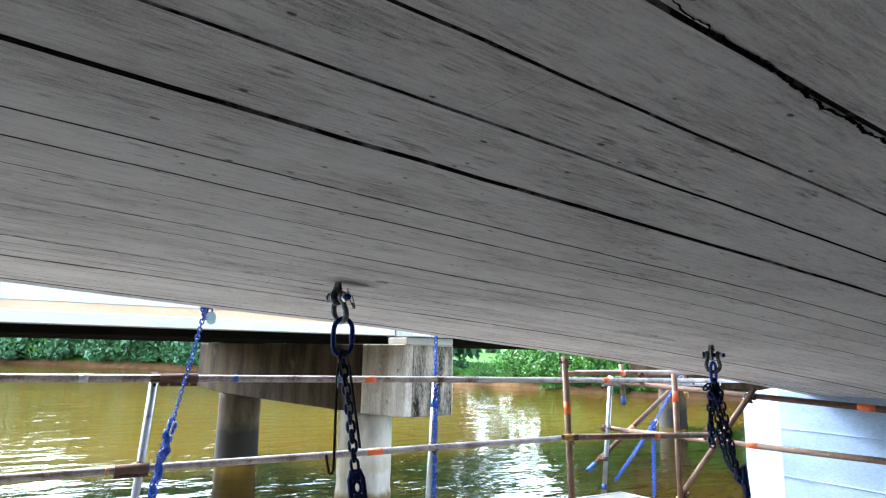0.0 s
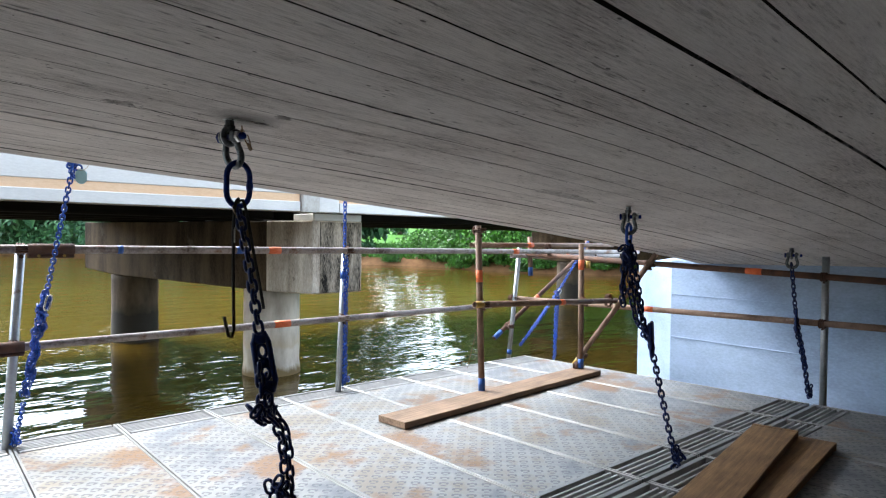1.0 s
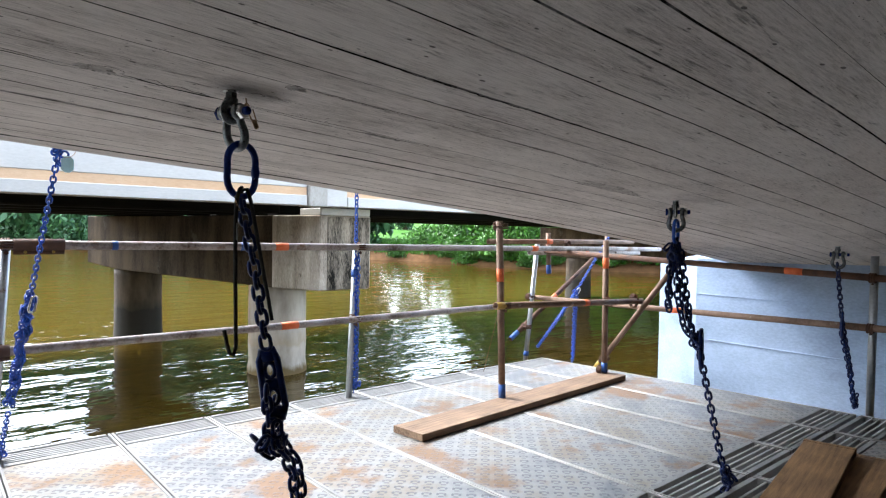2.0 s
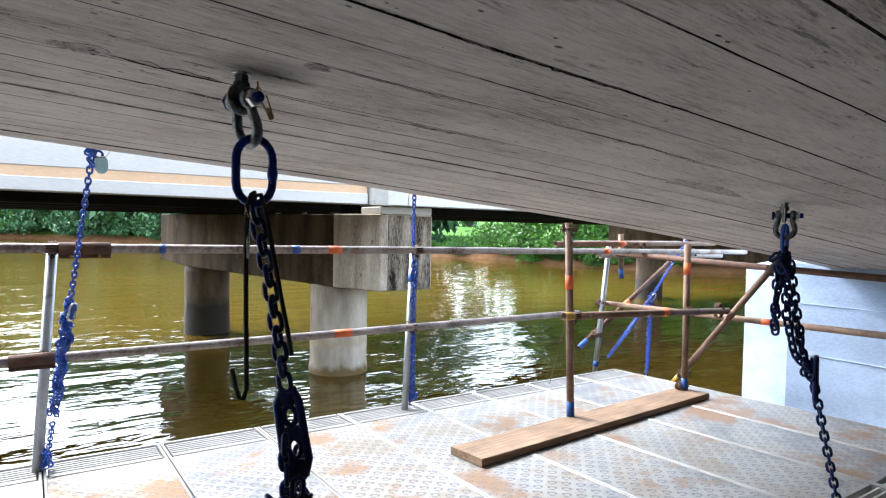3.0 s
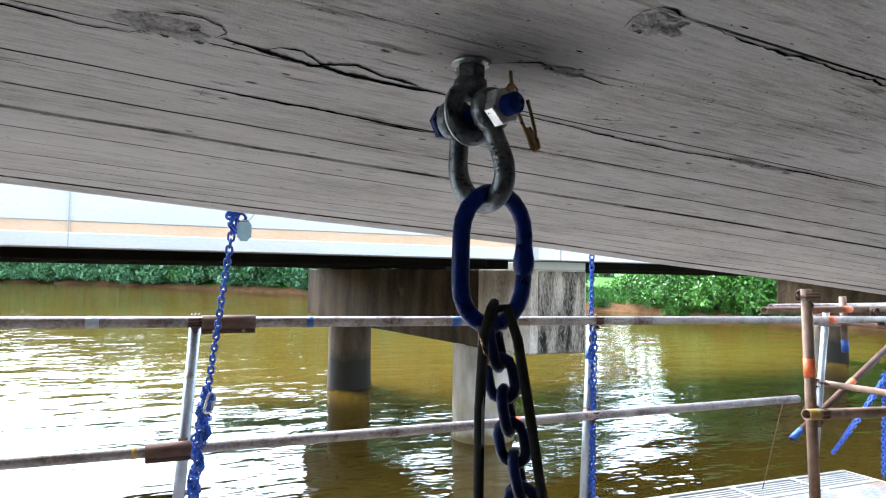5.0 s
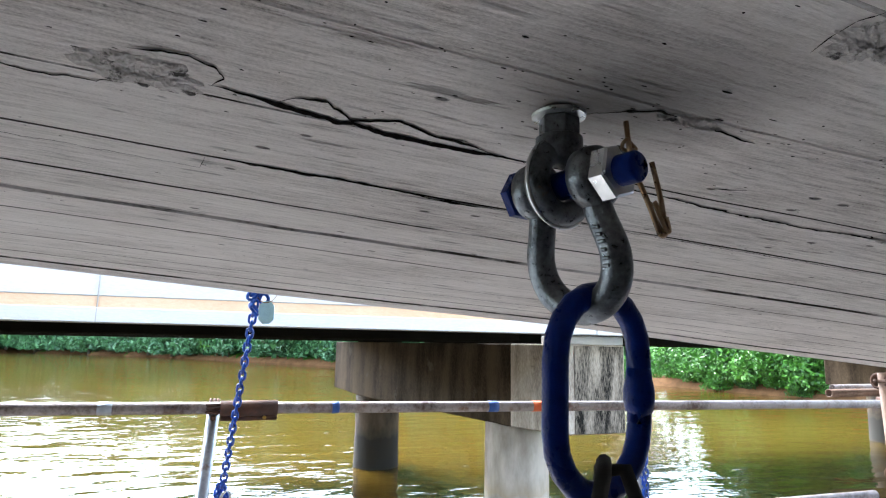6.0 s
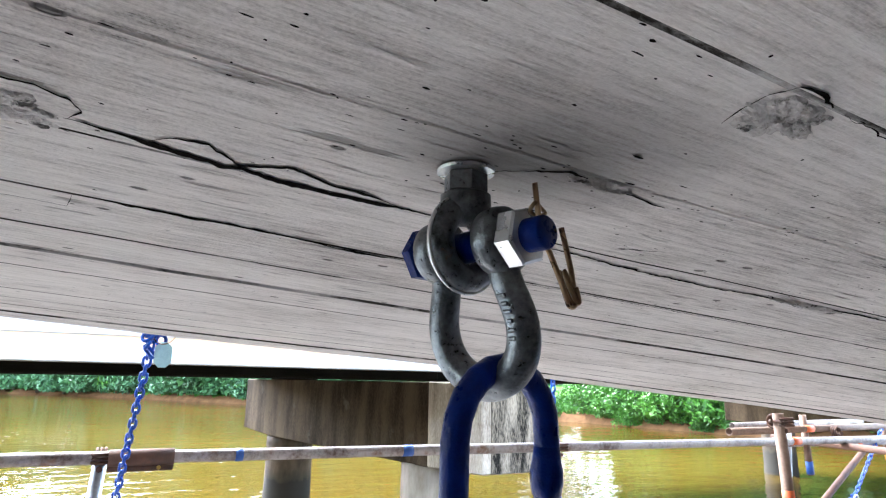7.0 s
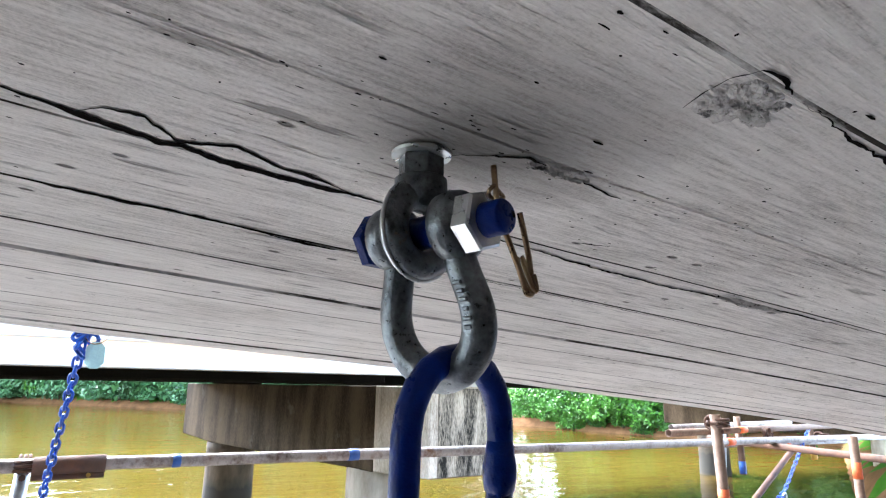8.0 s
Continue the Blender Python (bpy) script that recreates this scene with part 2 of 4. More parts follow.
TAGSTEEL = two_tone("stamped_steel_tag", (0.45, 0.47, 0.48), (0.62, 0.64, 0.65), 40, rough=0.4, metal=0.5)
PLANK = wood("scaffold_board_timber", (0.10, 0.058, 0.032), (0.27, 0.175, 0.11))
PLY = wood("brown_plank_timber", (0.11, 0.055, 0.02), (0.28, 0.155, 0.06))
SOIL = two_tone("bank_soil", (0.09, 0.045, 0.02), (0.21, 0.11, 0.05), 1.2, rough=0.95)
GRASS = two_tone("meadow_grass", (0.022, 0.085, 0.006), (0.06, 0.16, 0.010), 0.6, rough=0.9, fine=8)
for m_ in (SOIL, GRASS):
    m_.node_tree.nodes["Principled BSDF"].inputs["Specular IOR Level"].default_value = 0.08
BARK = two_tone("bark", (0.05, 0.035, 0.025), (0.12, 0.09, 0.06), 12, (1, 1, 0.3), 0.9)
LEAF = leaf_material("broad_leaves", (0.008, 0.036, 0.003), (0.075, 0.225, 0.012))
LEAF_PALE = leaf_material("willow_leaves", (0.014, 0.06, 0.024), (0.075, 0.19, 0.06))
BLADES = leaf_material("grass_blades", (0.028, 0.10, 0.006), (0.075, 0.20, 0.012))


# ---- building helpers ----
def mesh(name, verts, faces, mats, smooth=False, index=None):
    me = bpy.data.meshes.new(name)
    me.from_pydata([tuple(v) for v in verts], [], faces)
    for m in (mats if isinstance(mats, (list, tuple)) else [mats]):
        me.materials.append(m)
    if smooth:
        me.polygons.foreach_set("use_smooth", [True] * len(me.polygons))
    if index is not None:
        me.polygons.foreach_set("material_index", index)
    me.update()
    return me


def put(name, data, parent=None, m=None, label=""):
    ob = new(name, data)
    if parent is not None:
        ob.parent = parent
    if m is not None:
        ob.matrix_basis = m
    return tagged(ob, label)


def thing(name, at, label, category, group="", kind="", turn=None):
    ob = new(name)
    ob.empty_display_size = 0.05
    ob.matrix_basis = Matrix.Translation(at) if turn is None else Matrix.Translation(at) @ turn
    return tagged(ob, label, category, group, kind)


def join(*pieces):
    verts, faces = [], []
    for v, f in pieces:
        n = len(verts)
        verts += [tuple(p) for p in v]
        faces += [tuple(i + n for i in q) for q in f]
    return verts, faces


def moved(piece, m):
    return [tuple(m @ Vector(v)) for v in piece[0]], piece[1]


def block(lo, hi, bevel=0.0):
    """A box from corner lo to corner hi, its edges cut by bevel."""
    c = [(a + b) / 2 for a, b in zip(lo, hi)]
    bm = bmesh.new()
    bmesh.ops.create_cube(bm, size=1.0, matrix=Matrix.Translation(c) @ Matrix.Diagonal((*[b - a for a, b in zip(lo, hi)], 1)))
    if bevel:
        bmesh.ops.bevel(bm, geom=bm.edges[:], offset=bevel, segments=1, affect='EDGES')
    bm.verts.index_update()
    out = [v.co.copy() for v in bm.verts], [tuple(v.index for v in f.verts) for f in bm.faces]
    bm.free()
    return out


def sweep(points, radius, sides=10, closed=False, caps=True):
    """A round bar along points; radius is one number or one for each point."""
    pts = [Vector(p) for p in points]
    n = len(pts)
    rad = [radius] * n if isinstance(radius, (int, float)) else list(radius)
    verts, faces = [], []
    side = None
    for i, p in enumerate(pts):
        a = pts[(i - 1) % n] if closed or i else p
        b = pts[(i + 1) % n] if closed or i < n - 1 else p
        d = (b - a).normalized()
        if side is None:
            side = d.orthogonal().normalized()
        side = (side - d * side.dot(d)).normalized()
        up = d.cross(side)
        for k in range(sides):
            w = 2 * math.pi * k / sides
            verts.append(p + (side * math.cos(w) + up * math.sin(w)) * rad[i])
    for i in range(n if closed else n - 1):
        j = (i + 1) % n
        for k in range(sides):
            l = (k + 1) % sides
            faces.append((i * sides + k, i * sides + l, j * sides + l, j * sides + k))
    if not closed and caps:
        faces.append(tuple(reversed(range(sides))))
        faces.append(tuple((n - 1) * sides + k for k in range(sides)))
    return verts, faces


def lathe(profile, sides=24):
    """A body turned about z from (radius, height) pairs."""
    verts, faces = [], []
    for r, z in profile:
        verts += [(r * math.cos(2 * math.pi * k / sides), r * math.sin(2 * math.pi * k / sides), z) for k in range(sides)]
    for i in range(len(profile) - 1):
        for k in range(sides):
            l = (k + 1) % sides
            faces.append((i * sides + k, i * sides + l, (i + 1) * sides + l, (i + 1) * sides + k))
    faces.append(tuple(reversed(range(sides))))
    faces.append(tuple((len(profile) - 1) * sides + k for k in range(sides)))
    return verts, faces


def pipe(p, q, r=0.02415, wall=0.0035, sides=14):
    """An open scaffold tube from p to q with its wall thickness."""
    p, q = Vector(p), Vector(q)
    d = (q - p).normalized()
    s = d.orthogonal().normalized()
    u = d.cross(s)
    verts, faces = [], []
    for c, rr in ((p, r), (q, r), (q, r - wall), (p, r - wall)):
        for k in range(sides):
            w = 2 * math.pi * k / sides
            verts.append(c + (s * math.cos(w) + u * math.sin(w)) * rr)
    for i in range(4):
        j = (i + 1) % 4
        for k in range(sides):
            l = (k + 1) % sides
            faces.append((i * sides + k, i * sides + l, j * sides + l, j * sides + k))
    return verts, faces


def axis_turn(direction, up=(0, 0, 1)):
    """A turn that lays local z along direction."""
    return Vector(direction).to_track_quat('Z', 'Y').to_matrix().to_4x4()


def soffit_z(x, y):
    d = max(x - 0.962, -4.0)
    return 1.5305 - 0.0686 * d - 0.0053 * d * abs(d) - 0.0222 * (y - 2.0)


def deck_z(x, y):
    return 0.038 - 0.008 * (x - 2.5) - 0.029 * (y - 3.4)


WATER_Z = -1.05


# ---- water, ground, distance ----
def bank_x(y):
    ys = (-400, -30, 4.5, 9, 18, 25, 35, 52, 72, 85, 100, 120, 140, 165, 200)
    xs = (8, 8, 8.6, 16, 34, 29.5, 28.6, 21, 9.5, 2, -8, -26, -62, -150, -400)
    return float(np.interp(y, ys, xs))


def ground_z(x, y):
    rough = noise.noise(Vector((x * 0.15, y * 0.15, 0))) * 0.35 + noise.noise(Vector((x * 0.7, y * 0.7, 3))) * 0.12
    right, left = x - bank_x(y), (-70 - 0.9 * max(y, 0)) - x
    d = max(right, left)
    prof = np.interp(d, (-6, -1.5, 0.0, 0.6, 1.6, 8, 40, 400), (-3.2, -2.4, WATER_Z, -0.55, -0.2, 0.15, 1.2, 6))
    return float(prof) + rough * (0.3 if d < 1 else 1.0)


def spaced(lo, hi, fine_lo, fine_hi, step, grow):
    out, s = [], step
    v = fine_lo
    while v > lo:
        out.append(v)
        s *= grow
        v -= s
    out = [lo] + out[::-1]
    v = fine_lo + step
    while v < fine_hi:
        out.append(v)
        v += step
    s = step
    while v < hi:
        out.append(v)
        s *= grow
        v += s
    return out + [hi]


gx, gy = spaced(-1800, 1800, -14, 48, 0.8, 1.25), spaced(-1200, 2200, 6, 84, 0.9, 1.25)
gv = [(x, y, ground_z(x, y)) for y in gy for x in gx]
nx = len(gx)
gf = [(j * nx + i, j * nx + i + 1, (j + 1) * nx + i + 1, (j + 1) * nx + i) for j in range(len(gy) - 1) for i in range(nx - 1)]
gidx = [1 if sum(gv[k][2] for k in f) / 4 > -0.42 else 0 for f in gf]
tagged(new("ground", mesh("ground", gv, gf, [SOIL, GRASS], True, gidx)), "grassy river bank with a bare reddish soil edge", "ground", kind="structure")
tagged(new("water", mesh("water", [(-1700, -1100, WATER_Z), (1700, -1100, WATER_Z), (1700, 2100, WATER_Z), (-1700, 2100, WATER_Z)], [(0, 1, 2, 3)], WATER)),
       "rippled olive-brown river water reflecting sky and trees", "water", kind="structure")


# ---- the bridge overhead ----
JOINTS = [(-0.62, 2), (-0.46, 1), (-0.3, 1), (-0.14, 2), (0.02, 1), (0.16, 1), (0.29, 1), (0.415, 2.2), (0.548, 1.6), (0.685, 0.6), (0.846, 2.4), (0.945, 1), (1.06, 1.2), (1.185, 1.6),
          (1.34, 1.4), (1.46, 0.7), (1.57, 2.0), (1.70, 1.0), (1.838, 0.35), (1.96, 0.25), (2.092, 0.35), (2.23, 0.35), (2.36, 0.9), (2.48, 1.4), (2.60, 1.2), (2.715, 1.5), (2.845, 1.4),
          (2.965, 1.4), (3.085, 1.4), (3.205, 1.5)]
EDGE_Y = 3.35


def board_levels():
    rng, level, out = random.Random(4), 0.0, [0.0]
    for k, (y, s) in enumerate(JOINTS):
        if s > 0.4:
            level = rng.uniform(-0.0018, 0.0018)
        if k == 10:
            level = -0.0045
        out.append(level)
    return out


LEVELS = board_levels()


def swell(x, y):
    return noise.noise(Vector((x * 1.3, y * 1.7, 5))) * 0.0035 + noise.noise(Vector((x * 9, y * 9, 1))) * 0.0008


def surface_z(x, y):
    """The face of the soffit boards, with the step from board to board."""
    return soffit_z(x, y) + LEVELS[sum(1 for j, _ in JOINTS if j < y)] + swell(x, y)


def build_soffit():
    xs = spaced(-22.0, 6.95, -0.6, 2.6, 0.022, 1.08)
    cols = [(-7.0, 0.0, 0), (-3.0, 0.0, 0), (-1.0, 0.0, 0)]
    for k, (y, s) in enumerate(JOINTS):
        level, nxt = LEVELS[k], LEVELS[k + 1]
        w = (0.0011 + 0.0007 * s) * (1.9 if y > 2.1 else 1.25)
        s = s * (1.9 if y > 2.1 else 1.2)
        cols += [(y - w - 0.004, level, 0), (y - w, level, 0), (y, min(level, nxt) + 0.0028 * min(1, s) + 0.0015 * s, 1 if s > 0.4 else 0), (y + w, nxt, 0), (y + w + 0.004, nxt, 0)]
    level = LEVELS[-1]
    cols += [(EDGE_Y - 0.012, level, 0), (EDGE_Y, level + 0.01, 0)]
    verts, faces, idx = [], [], []
    for x in xs:
        for j, (y, dz, _) in enumerate(cols):
            wob = noise.noise(Vector((x * 3.1, y * 11, 2))) * 0.0022
            wide = min(1.2, max(0.22 if y > 0.9 else 0.45, 0.5 + 1.5 * noise.noise(Vector((x * 4.1, y * 23, 9)))))
            z = soffit_z(x, y) + dz * (wide if cols[j][2] else 1.0) + swell(x, y)
            verts.append((x, y + (wob if 3 < j < len(cols) - 2 else 0), z))
    n = len(cols)
    for i in range(len(xs) - 1):
        for j in range(n - 1):
            faces.append((i * n + j, i * n + j + 1, (i + 1) * n + j + 1, (i + 1) * n + j))
            idx.append(1 if cols[j][2] + cols[j + 1][2] > 0 and j > 2 else 0)
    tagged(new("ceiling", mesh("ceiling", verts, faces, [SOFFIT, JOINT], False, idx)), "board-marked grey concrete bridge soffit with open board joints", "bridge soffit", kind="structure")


build_soffit()
slab = join(block((-22.0, -7.0, 1.93), (6.95, EDGE_Y - 0.15, 2.9)), block((-22.0, EDGE_Y - 0.16, 2.55), (6.95, 4.75, 2.9)))
# unseen wall, added to keep bounced light off the soffit
tagged(new("wall_light_block", mesh("wall_light_block", *block((-22.0, -1.45, -1.3), (6.46, -1.2, 1.95)), SHADE)), "unseen dark wall added behind the platform to cut bounced light", "wall", kind="structure")
tagged(new("bridge_deck", mesh("bridge_deck", *slab, CONCRETE)), "grey concrete bridge deck with cantilevered edge", "bridge deck", kind="structure")
wx = [-22.0, -3.1] + [-3.0 + 0.5 * k for k in range(20)] + [6.95]
wv, wf = [], []
for x in wx:
    wv += [(x, EDGE_Y, soffit_z(x, EDGE_Y) + 0.008), (x, EDGE_Y, 2.56), (x, EDGE_Y - 0.16, 2.56), (x, EDGE_Y - 0.16, soffit_z(x, EDGE_Y) + 0.025)]
for k in range(len(wx) - 1):
    q = 4 * k
    wf += [(q + a, q + 4 + a, q + 4 + (a + 1) % 4, q + (a + 1) % 4) for a in range(4)]
tagged(new("bridge_side", mesh("bridge_side", wv, wf, CONCRETE)), "grey concrete side face of the bridge", "bridge side", kind="structure")

# abutment with a splayed return towards the river
ab = [(6.47, -7.0), (6.47, 3.66), (6.88, 4.30), (9.5, 4.45), (9.5, -7.0)]
av = [(x, y, z) for z in (-3.2, 1.06) for x, y in ab]
av = [(x, y, soffit_z(x, y) + 0.03 if z > 0 and x < 7 else z) for x, y, z in av]
n5 = len(ab)
af = [(i, (i + 1) % n5, (i + 1) % n5 + n5, i + n5) for i in range(n5)] + [tuple(range(n5, 2 * n5))]
tagged(new("wall_abutment", mesh("wall_abutment", av, af, ABUT)), "blue-grey painted concrete abutment wall at the water", "abutment wall", kind="structure")


for z0, dz in ((0.62, 0.006), (0.16, 0.008), (-0.36, 0.006)):
    tagged(new("trim", mesh("trim", *block((6.464, -2.4, z0), (6.476, 3.655, z0 + dz), 0.002), ABUT)), "thin pour line across the abutment wall", "pour line", kind="structure")


# ---- the second bridge ----
def second_bridge():
    root = thing("road_bridge", (4.3, 8.0, 1.53), "pale concrete road bridge with an ochre band along its fascia", "bridge")
    o = Vector(root.location)

    def add(name, piece, mat, label="", smooth=False):
        return put(name, mesh(name, [Vector(v) - o for v in piece[0]], piece[1], mat, smooth), root, None, label)
    for x0, x1 in ((-34.0, 4.28), (4.90, 19.2), (19.3, 60.0)):
        add("fascia", join(block((x0, 7.9, 1.53), (x1, 8.2, 1.668), 0.008), block((x0, 7.915, 1.77), (x1, 8.2, 2.75), 0.008)), PALE, "pale concrete fascia")
        add("band", block((x0, 7.925, 1.668), (x1, 8.19, 1.77)), OCHRE, "ochre stained band")
        # underside and girders get their shade from the SHADE colour
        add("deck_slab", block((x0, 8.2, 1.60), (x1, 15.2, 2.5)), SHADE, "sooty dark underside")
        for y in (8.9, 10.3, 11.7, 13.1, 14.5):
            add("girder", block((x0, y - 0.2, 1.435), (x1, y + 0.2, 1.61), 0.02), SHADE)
    for x in (-0.37, -3.6, -6.9):
        add("fascia_joint", block((x, 7.896, 1.53), (x + 0.007, 7.93, 2.75)), CONCRETE, "dark vertical joint")
    add("joint_block", block((4.30, 7.86, 1.52), (4.56, 8.2, 2.75), 0.01), CONCRETE, "grey block at the movement joint")
    add("joint_block", block((4.57, 7.90, 1.53), (4.89, 8.2, 2.75), 0.01), PALE, "pale block at the movement joint")
    return root


second_bridge()


def river_pier(cx, cy):
    """A cap beam on two round columns. (cx, cy): the nearer column."""
    root = thing("bridge_pier", (cx, cy, WATER_Z), "weathered concrete bridge pier with two round columns in the river", "bridge pier", "piers of the road bridge")
    ax = Vector((-0.205, 0.979, 0))
    sd = Vector((0.979, 0.205, 0))
    top, bot = 1.42 - WATER_Z, 0.33 - WATER_Z
    a, b, h = -1.56, 5.95, 0.435
    def prism(name, stations, mat, label):
        v, f = [], []
        for s, lift in stations:
            for w in (-h, h):
                p = ax * s + sd * w
                if s == a:
                    p.y = a * 0.979
                v += [(p.x, p.y, bot + lift), (p.x, p.y, top)]
        for i in range(len(stations) - 1):
            q = i * 4
            f += [(q, q + 1, q + 5, q + 4), (q + 2, q + 6, q + 7, q + 3), (q, q + 4, q + 6, q + 2), (q + 1, q + 3, q + 7, q + 5)]
        n = len(v)
        f += [(0, 2, 3, 1), (n - 4, n - 3, n - 1, n - 2)]
        bm = bmesh.new()
        bm.from_mesh(mesh("tmp", v, f, mat))
        bmesh.ops.bevel(bm, geom=bm.edges[:], offset=0.016, segments=1, affect='EDGES')
        me = bpy.data.meshes.new(name)
        bm.to_mesh(me)
        bm.free()
        me.materials.append(mat)
        put(name, me, root, None, label)
    # the two tones also paint the lit end and the shaded middle
    prism("cap_end", ((a, 0.02), (-0.42, 0.0)), PIER_END, "rain-streaked end of the cap beam, paler for the light it catches")
    prism("cap_beam", ((-0.42, 0.0), (4.6, 0.02), (b, 0.10)), PIERC, "brown weathered concrete cap beam, darkened for the shade under the bridge")
    e = ax * a
    stain = block((e.x - 0.30, a * 0.979 - 0.012, bot + 0.03), (e.x + 0.40, a * 0.979 + 0.01, top - 0.02), 0.004)
    put("stained_face", mesh("stained_face", *stain, STAINED), root, None, "black-stained end face")
    put("bearing_block", mesh("bearing_block", *block((e.x - 0.42, a * 0.979 - 0.02, top), (e.x + 0.40, a * 0.979 + 0.6, top + 0.10), 0.01), PALE), root, None, "pale bearing block")
    # far bearing block, its shade put into the colour
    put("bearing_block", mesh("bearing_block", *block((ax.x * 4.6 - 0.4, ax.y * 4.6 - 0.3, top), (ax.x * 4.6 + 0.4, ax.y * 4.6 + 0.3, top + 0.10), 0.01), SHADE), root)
    rng = random.Random(2)
    for s in (0.0, 4.6):
        prof = [(0.452, -2.2)]
        for z in np.arange(-0.05, bot + 0.02, 0.12):
            prof.append((0.447 + rng.uniform(-0.004, 0.004) + (0.012 if z < 0.1 else 0), float(z)))
        put("column", mesh("column", *moved(lathe(prof, 36), Matrix.Translation(ax * s)), COLUMN_SHADED_WET if s else COLUMN, True), root, None, "round concrete column stained at the waterline")
    return root


def column_material(name, low, high):
    m, t, b = material(name, (0.45, 0.42, 0.37), 0.9)
    tc = t.nodes.new("ShaderNodeTexCoord")
    sp = t.nodes.new("ShaderNodeSeparateXYZ")
    t.links.new(tc.outputs["Object"], sp.inputs[0])
    f = grain(t, coords(t, (1, 1, 0.35)), 3, 6)
    # the darker ramp paints shade into the farther column's brown
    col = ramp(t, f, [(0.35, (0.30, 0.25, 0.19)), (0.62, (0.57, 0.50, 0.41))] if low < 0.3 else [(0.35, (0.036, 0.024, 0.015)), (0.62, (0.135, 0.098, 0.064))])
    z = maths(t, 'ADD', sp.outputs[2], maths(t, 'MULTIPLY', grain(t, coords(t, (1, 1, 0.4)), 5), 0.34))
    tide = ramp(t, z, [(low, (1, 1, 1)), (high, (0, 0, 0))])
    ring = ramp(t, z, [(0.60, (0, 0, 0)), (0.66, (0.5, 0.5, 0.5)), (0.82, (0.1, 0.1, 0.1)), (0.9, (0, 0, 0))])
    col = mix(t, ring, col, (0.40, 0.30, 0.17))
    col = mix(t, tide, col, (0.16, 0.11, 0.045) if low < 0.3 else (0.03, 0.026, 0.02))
    t.links.new(col, b.inputs["Base Color"])
    bump(t, b, f, 0.5, 0.01)
    return m


COLUMN = column_material("water_stained_column", 0.24, 0.33)
# farther column: black waterline stain, body darkened for the shade under the bridge
COLUMN_SHADED_WET = column_material("shaded_stained_column", 0.75, 0.98)
river_pier(4.72, 9.7)
river_pier(19.3, 9.55)


# ---- the working platform ----
XB = [-3.13 + 0.546 * k for k in range(16)]
TILT = Euler((math.atan(-0.029), math.atan(0.008), 0)).to_matrix().to_4x4()


def panel_meshes():
    w = 0.540
    plate = mesh("plate", *block((0, 2.065, -0.012), (w, 4.235, 0.0), 0.002), PLATE)
    plate2 = mesh("plate", *block((0, -0.9, -0.012), (w, 1.59, 0.0), 0.002), PLATE)
    trim = mesh("edge_trim", *block((0, 1.845, -0.06), (0.013, 4.50, 0.005), 0.002), ALU)
    trim2 = mesh("edge_trim", *block((0, -0.9, -0.06), (0.013, 1.82, 0.005), 0.002), ALU)
    cross = mesh("cross_trim", *block((0.022, 0, -0.05), (w - 0.022, 0.028, 0.004), 0.002), ALU)
    slat = mesh("slat", *block((0.022, 0, -0.06), (w - 0.022, 0.0125, 0.0), 0.002), BRIGHT)
    return plate, plate2, trim, trim2, cross, slat


def build_deck():
    base = thing("working_platform", (1.0, 2.0, deck_z(1.0, 2.0)), "suspended working platform of worn aluminium chequer-plate deck panels", "platform")
    back = Matrix.Translation(-Vector(base.location))
    plate, plate2, trim, trim2, cross, slat = panel_meshes()
    for k in range(len(XB) - 1):
        x = XB[k]
        for row in (0, 1):
            root = put("deck_panel", plate2 if row else plate, base, back @ Matrix.Translation((x + 0.003, 0, deck_z(x, 0))) @ TILT)
            if row == 0:
                put("edge_trim", trim, root, pose(0, 0, 0))
                put("edge_trim", trim, root, pose(0.527, 0, 0))
                for y in (4.237, 4.472, 2.035, 1.845):
                    put("cross_trim", cross, root, pose(0, y, 0))
                for y in [4.278 + 0.0325 * i for i in range(6)] + [1.886 + 0.037 * i for i in range(4)]:
                    put("slat", slat, root, pose(0, y, 0))
            else:
                put("edge_trim", trim2, root, pose(0, 0, 0))
                put("edge_trim", trim2, root, pose(0.527, 0, 0))
                for y in (1.595, 1.795):
                    put("cross_trim", cross, root, pose(0, y, 0))
                for y in [1.636 + 0.037 * i for i in range(4)]:
                    put("slat", slat, root, pose(0, y, 0))
    # bearers below the panels
    for y in (4.42, 3.2, 1.83, 0.4):
        beam = join(block((-4.1, -0.05, -0.012), (4.05, 0.05, 0.0), 0.002), block((-4.1, -0.006, -0.14), (4.05, 0.006, -0.012)), block((-4.1, -0.05, -0.152), (4.05, 0.05, -0.14), 0.002))
        put("bearer", mesh("bearer", *beam, ALU), base, back @ Matrix.Translation((1.0, y, deck_z(1.0, y) - 0.07)) @ TILT, "dull aluminium bearer")


build_deck()


# ---- scaffold tubes and couplers ----
def tube(name, p, q, mat, label, bands=(), group="", r=0.02415):
    """A tube from p to q; bands: (distance from p, width, material) painted or taped round it."""
    p, q = Vector(p), Vector(q)
    root = thing(name, p, label, "scaffold tube", group)
    put("tube", mesh("tube", *pipe((0, 0, 0), q - p, r), mat, True), root)
    d = (q - p).normalized()
    for s, w, m in bands:
        a = d * (s - w / 2)
        put("paint_band", mesh("paint_band", *pipe(a, a + d * w, r + 0.0012, 0.001), m, True), root)
    return root


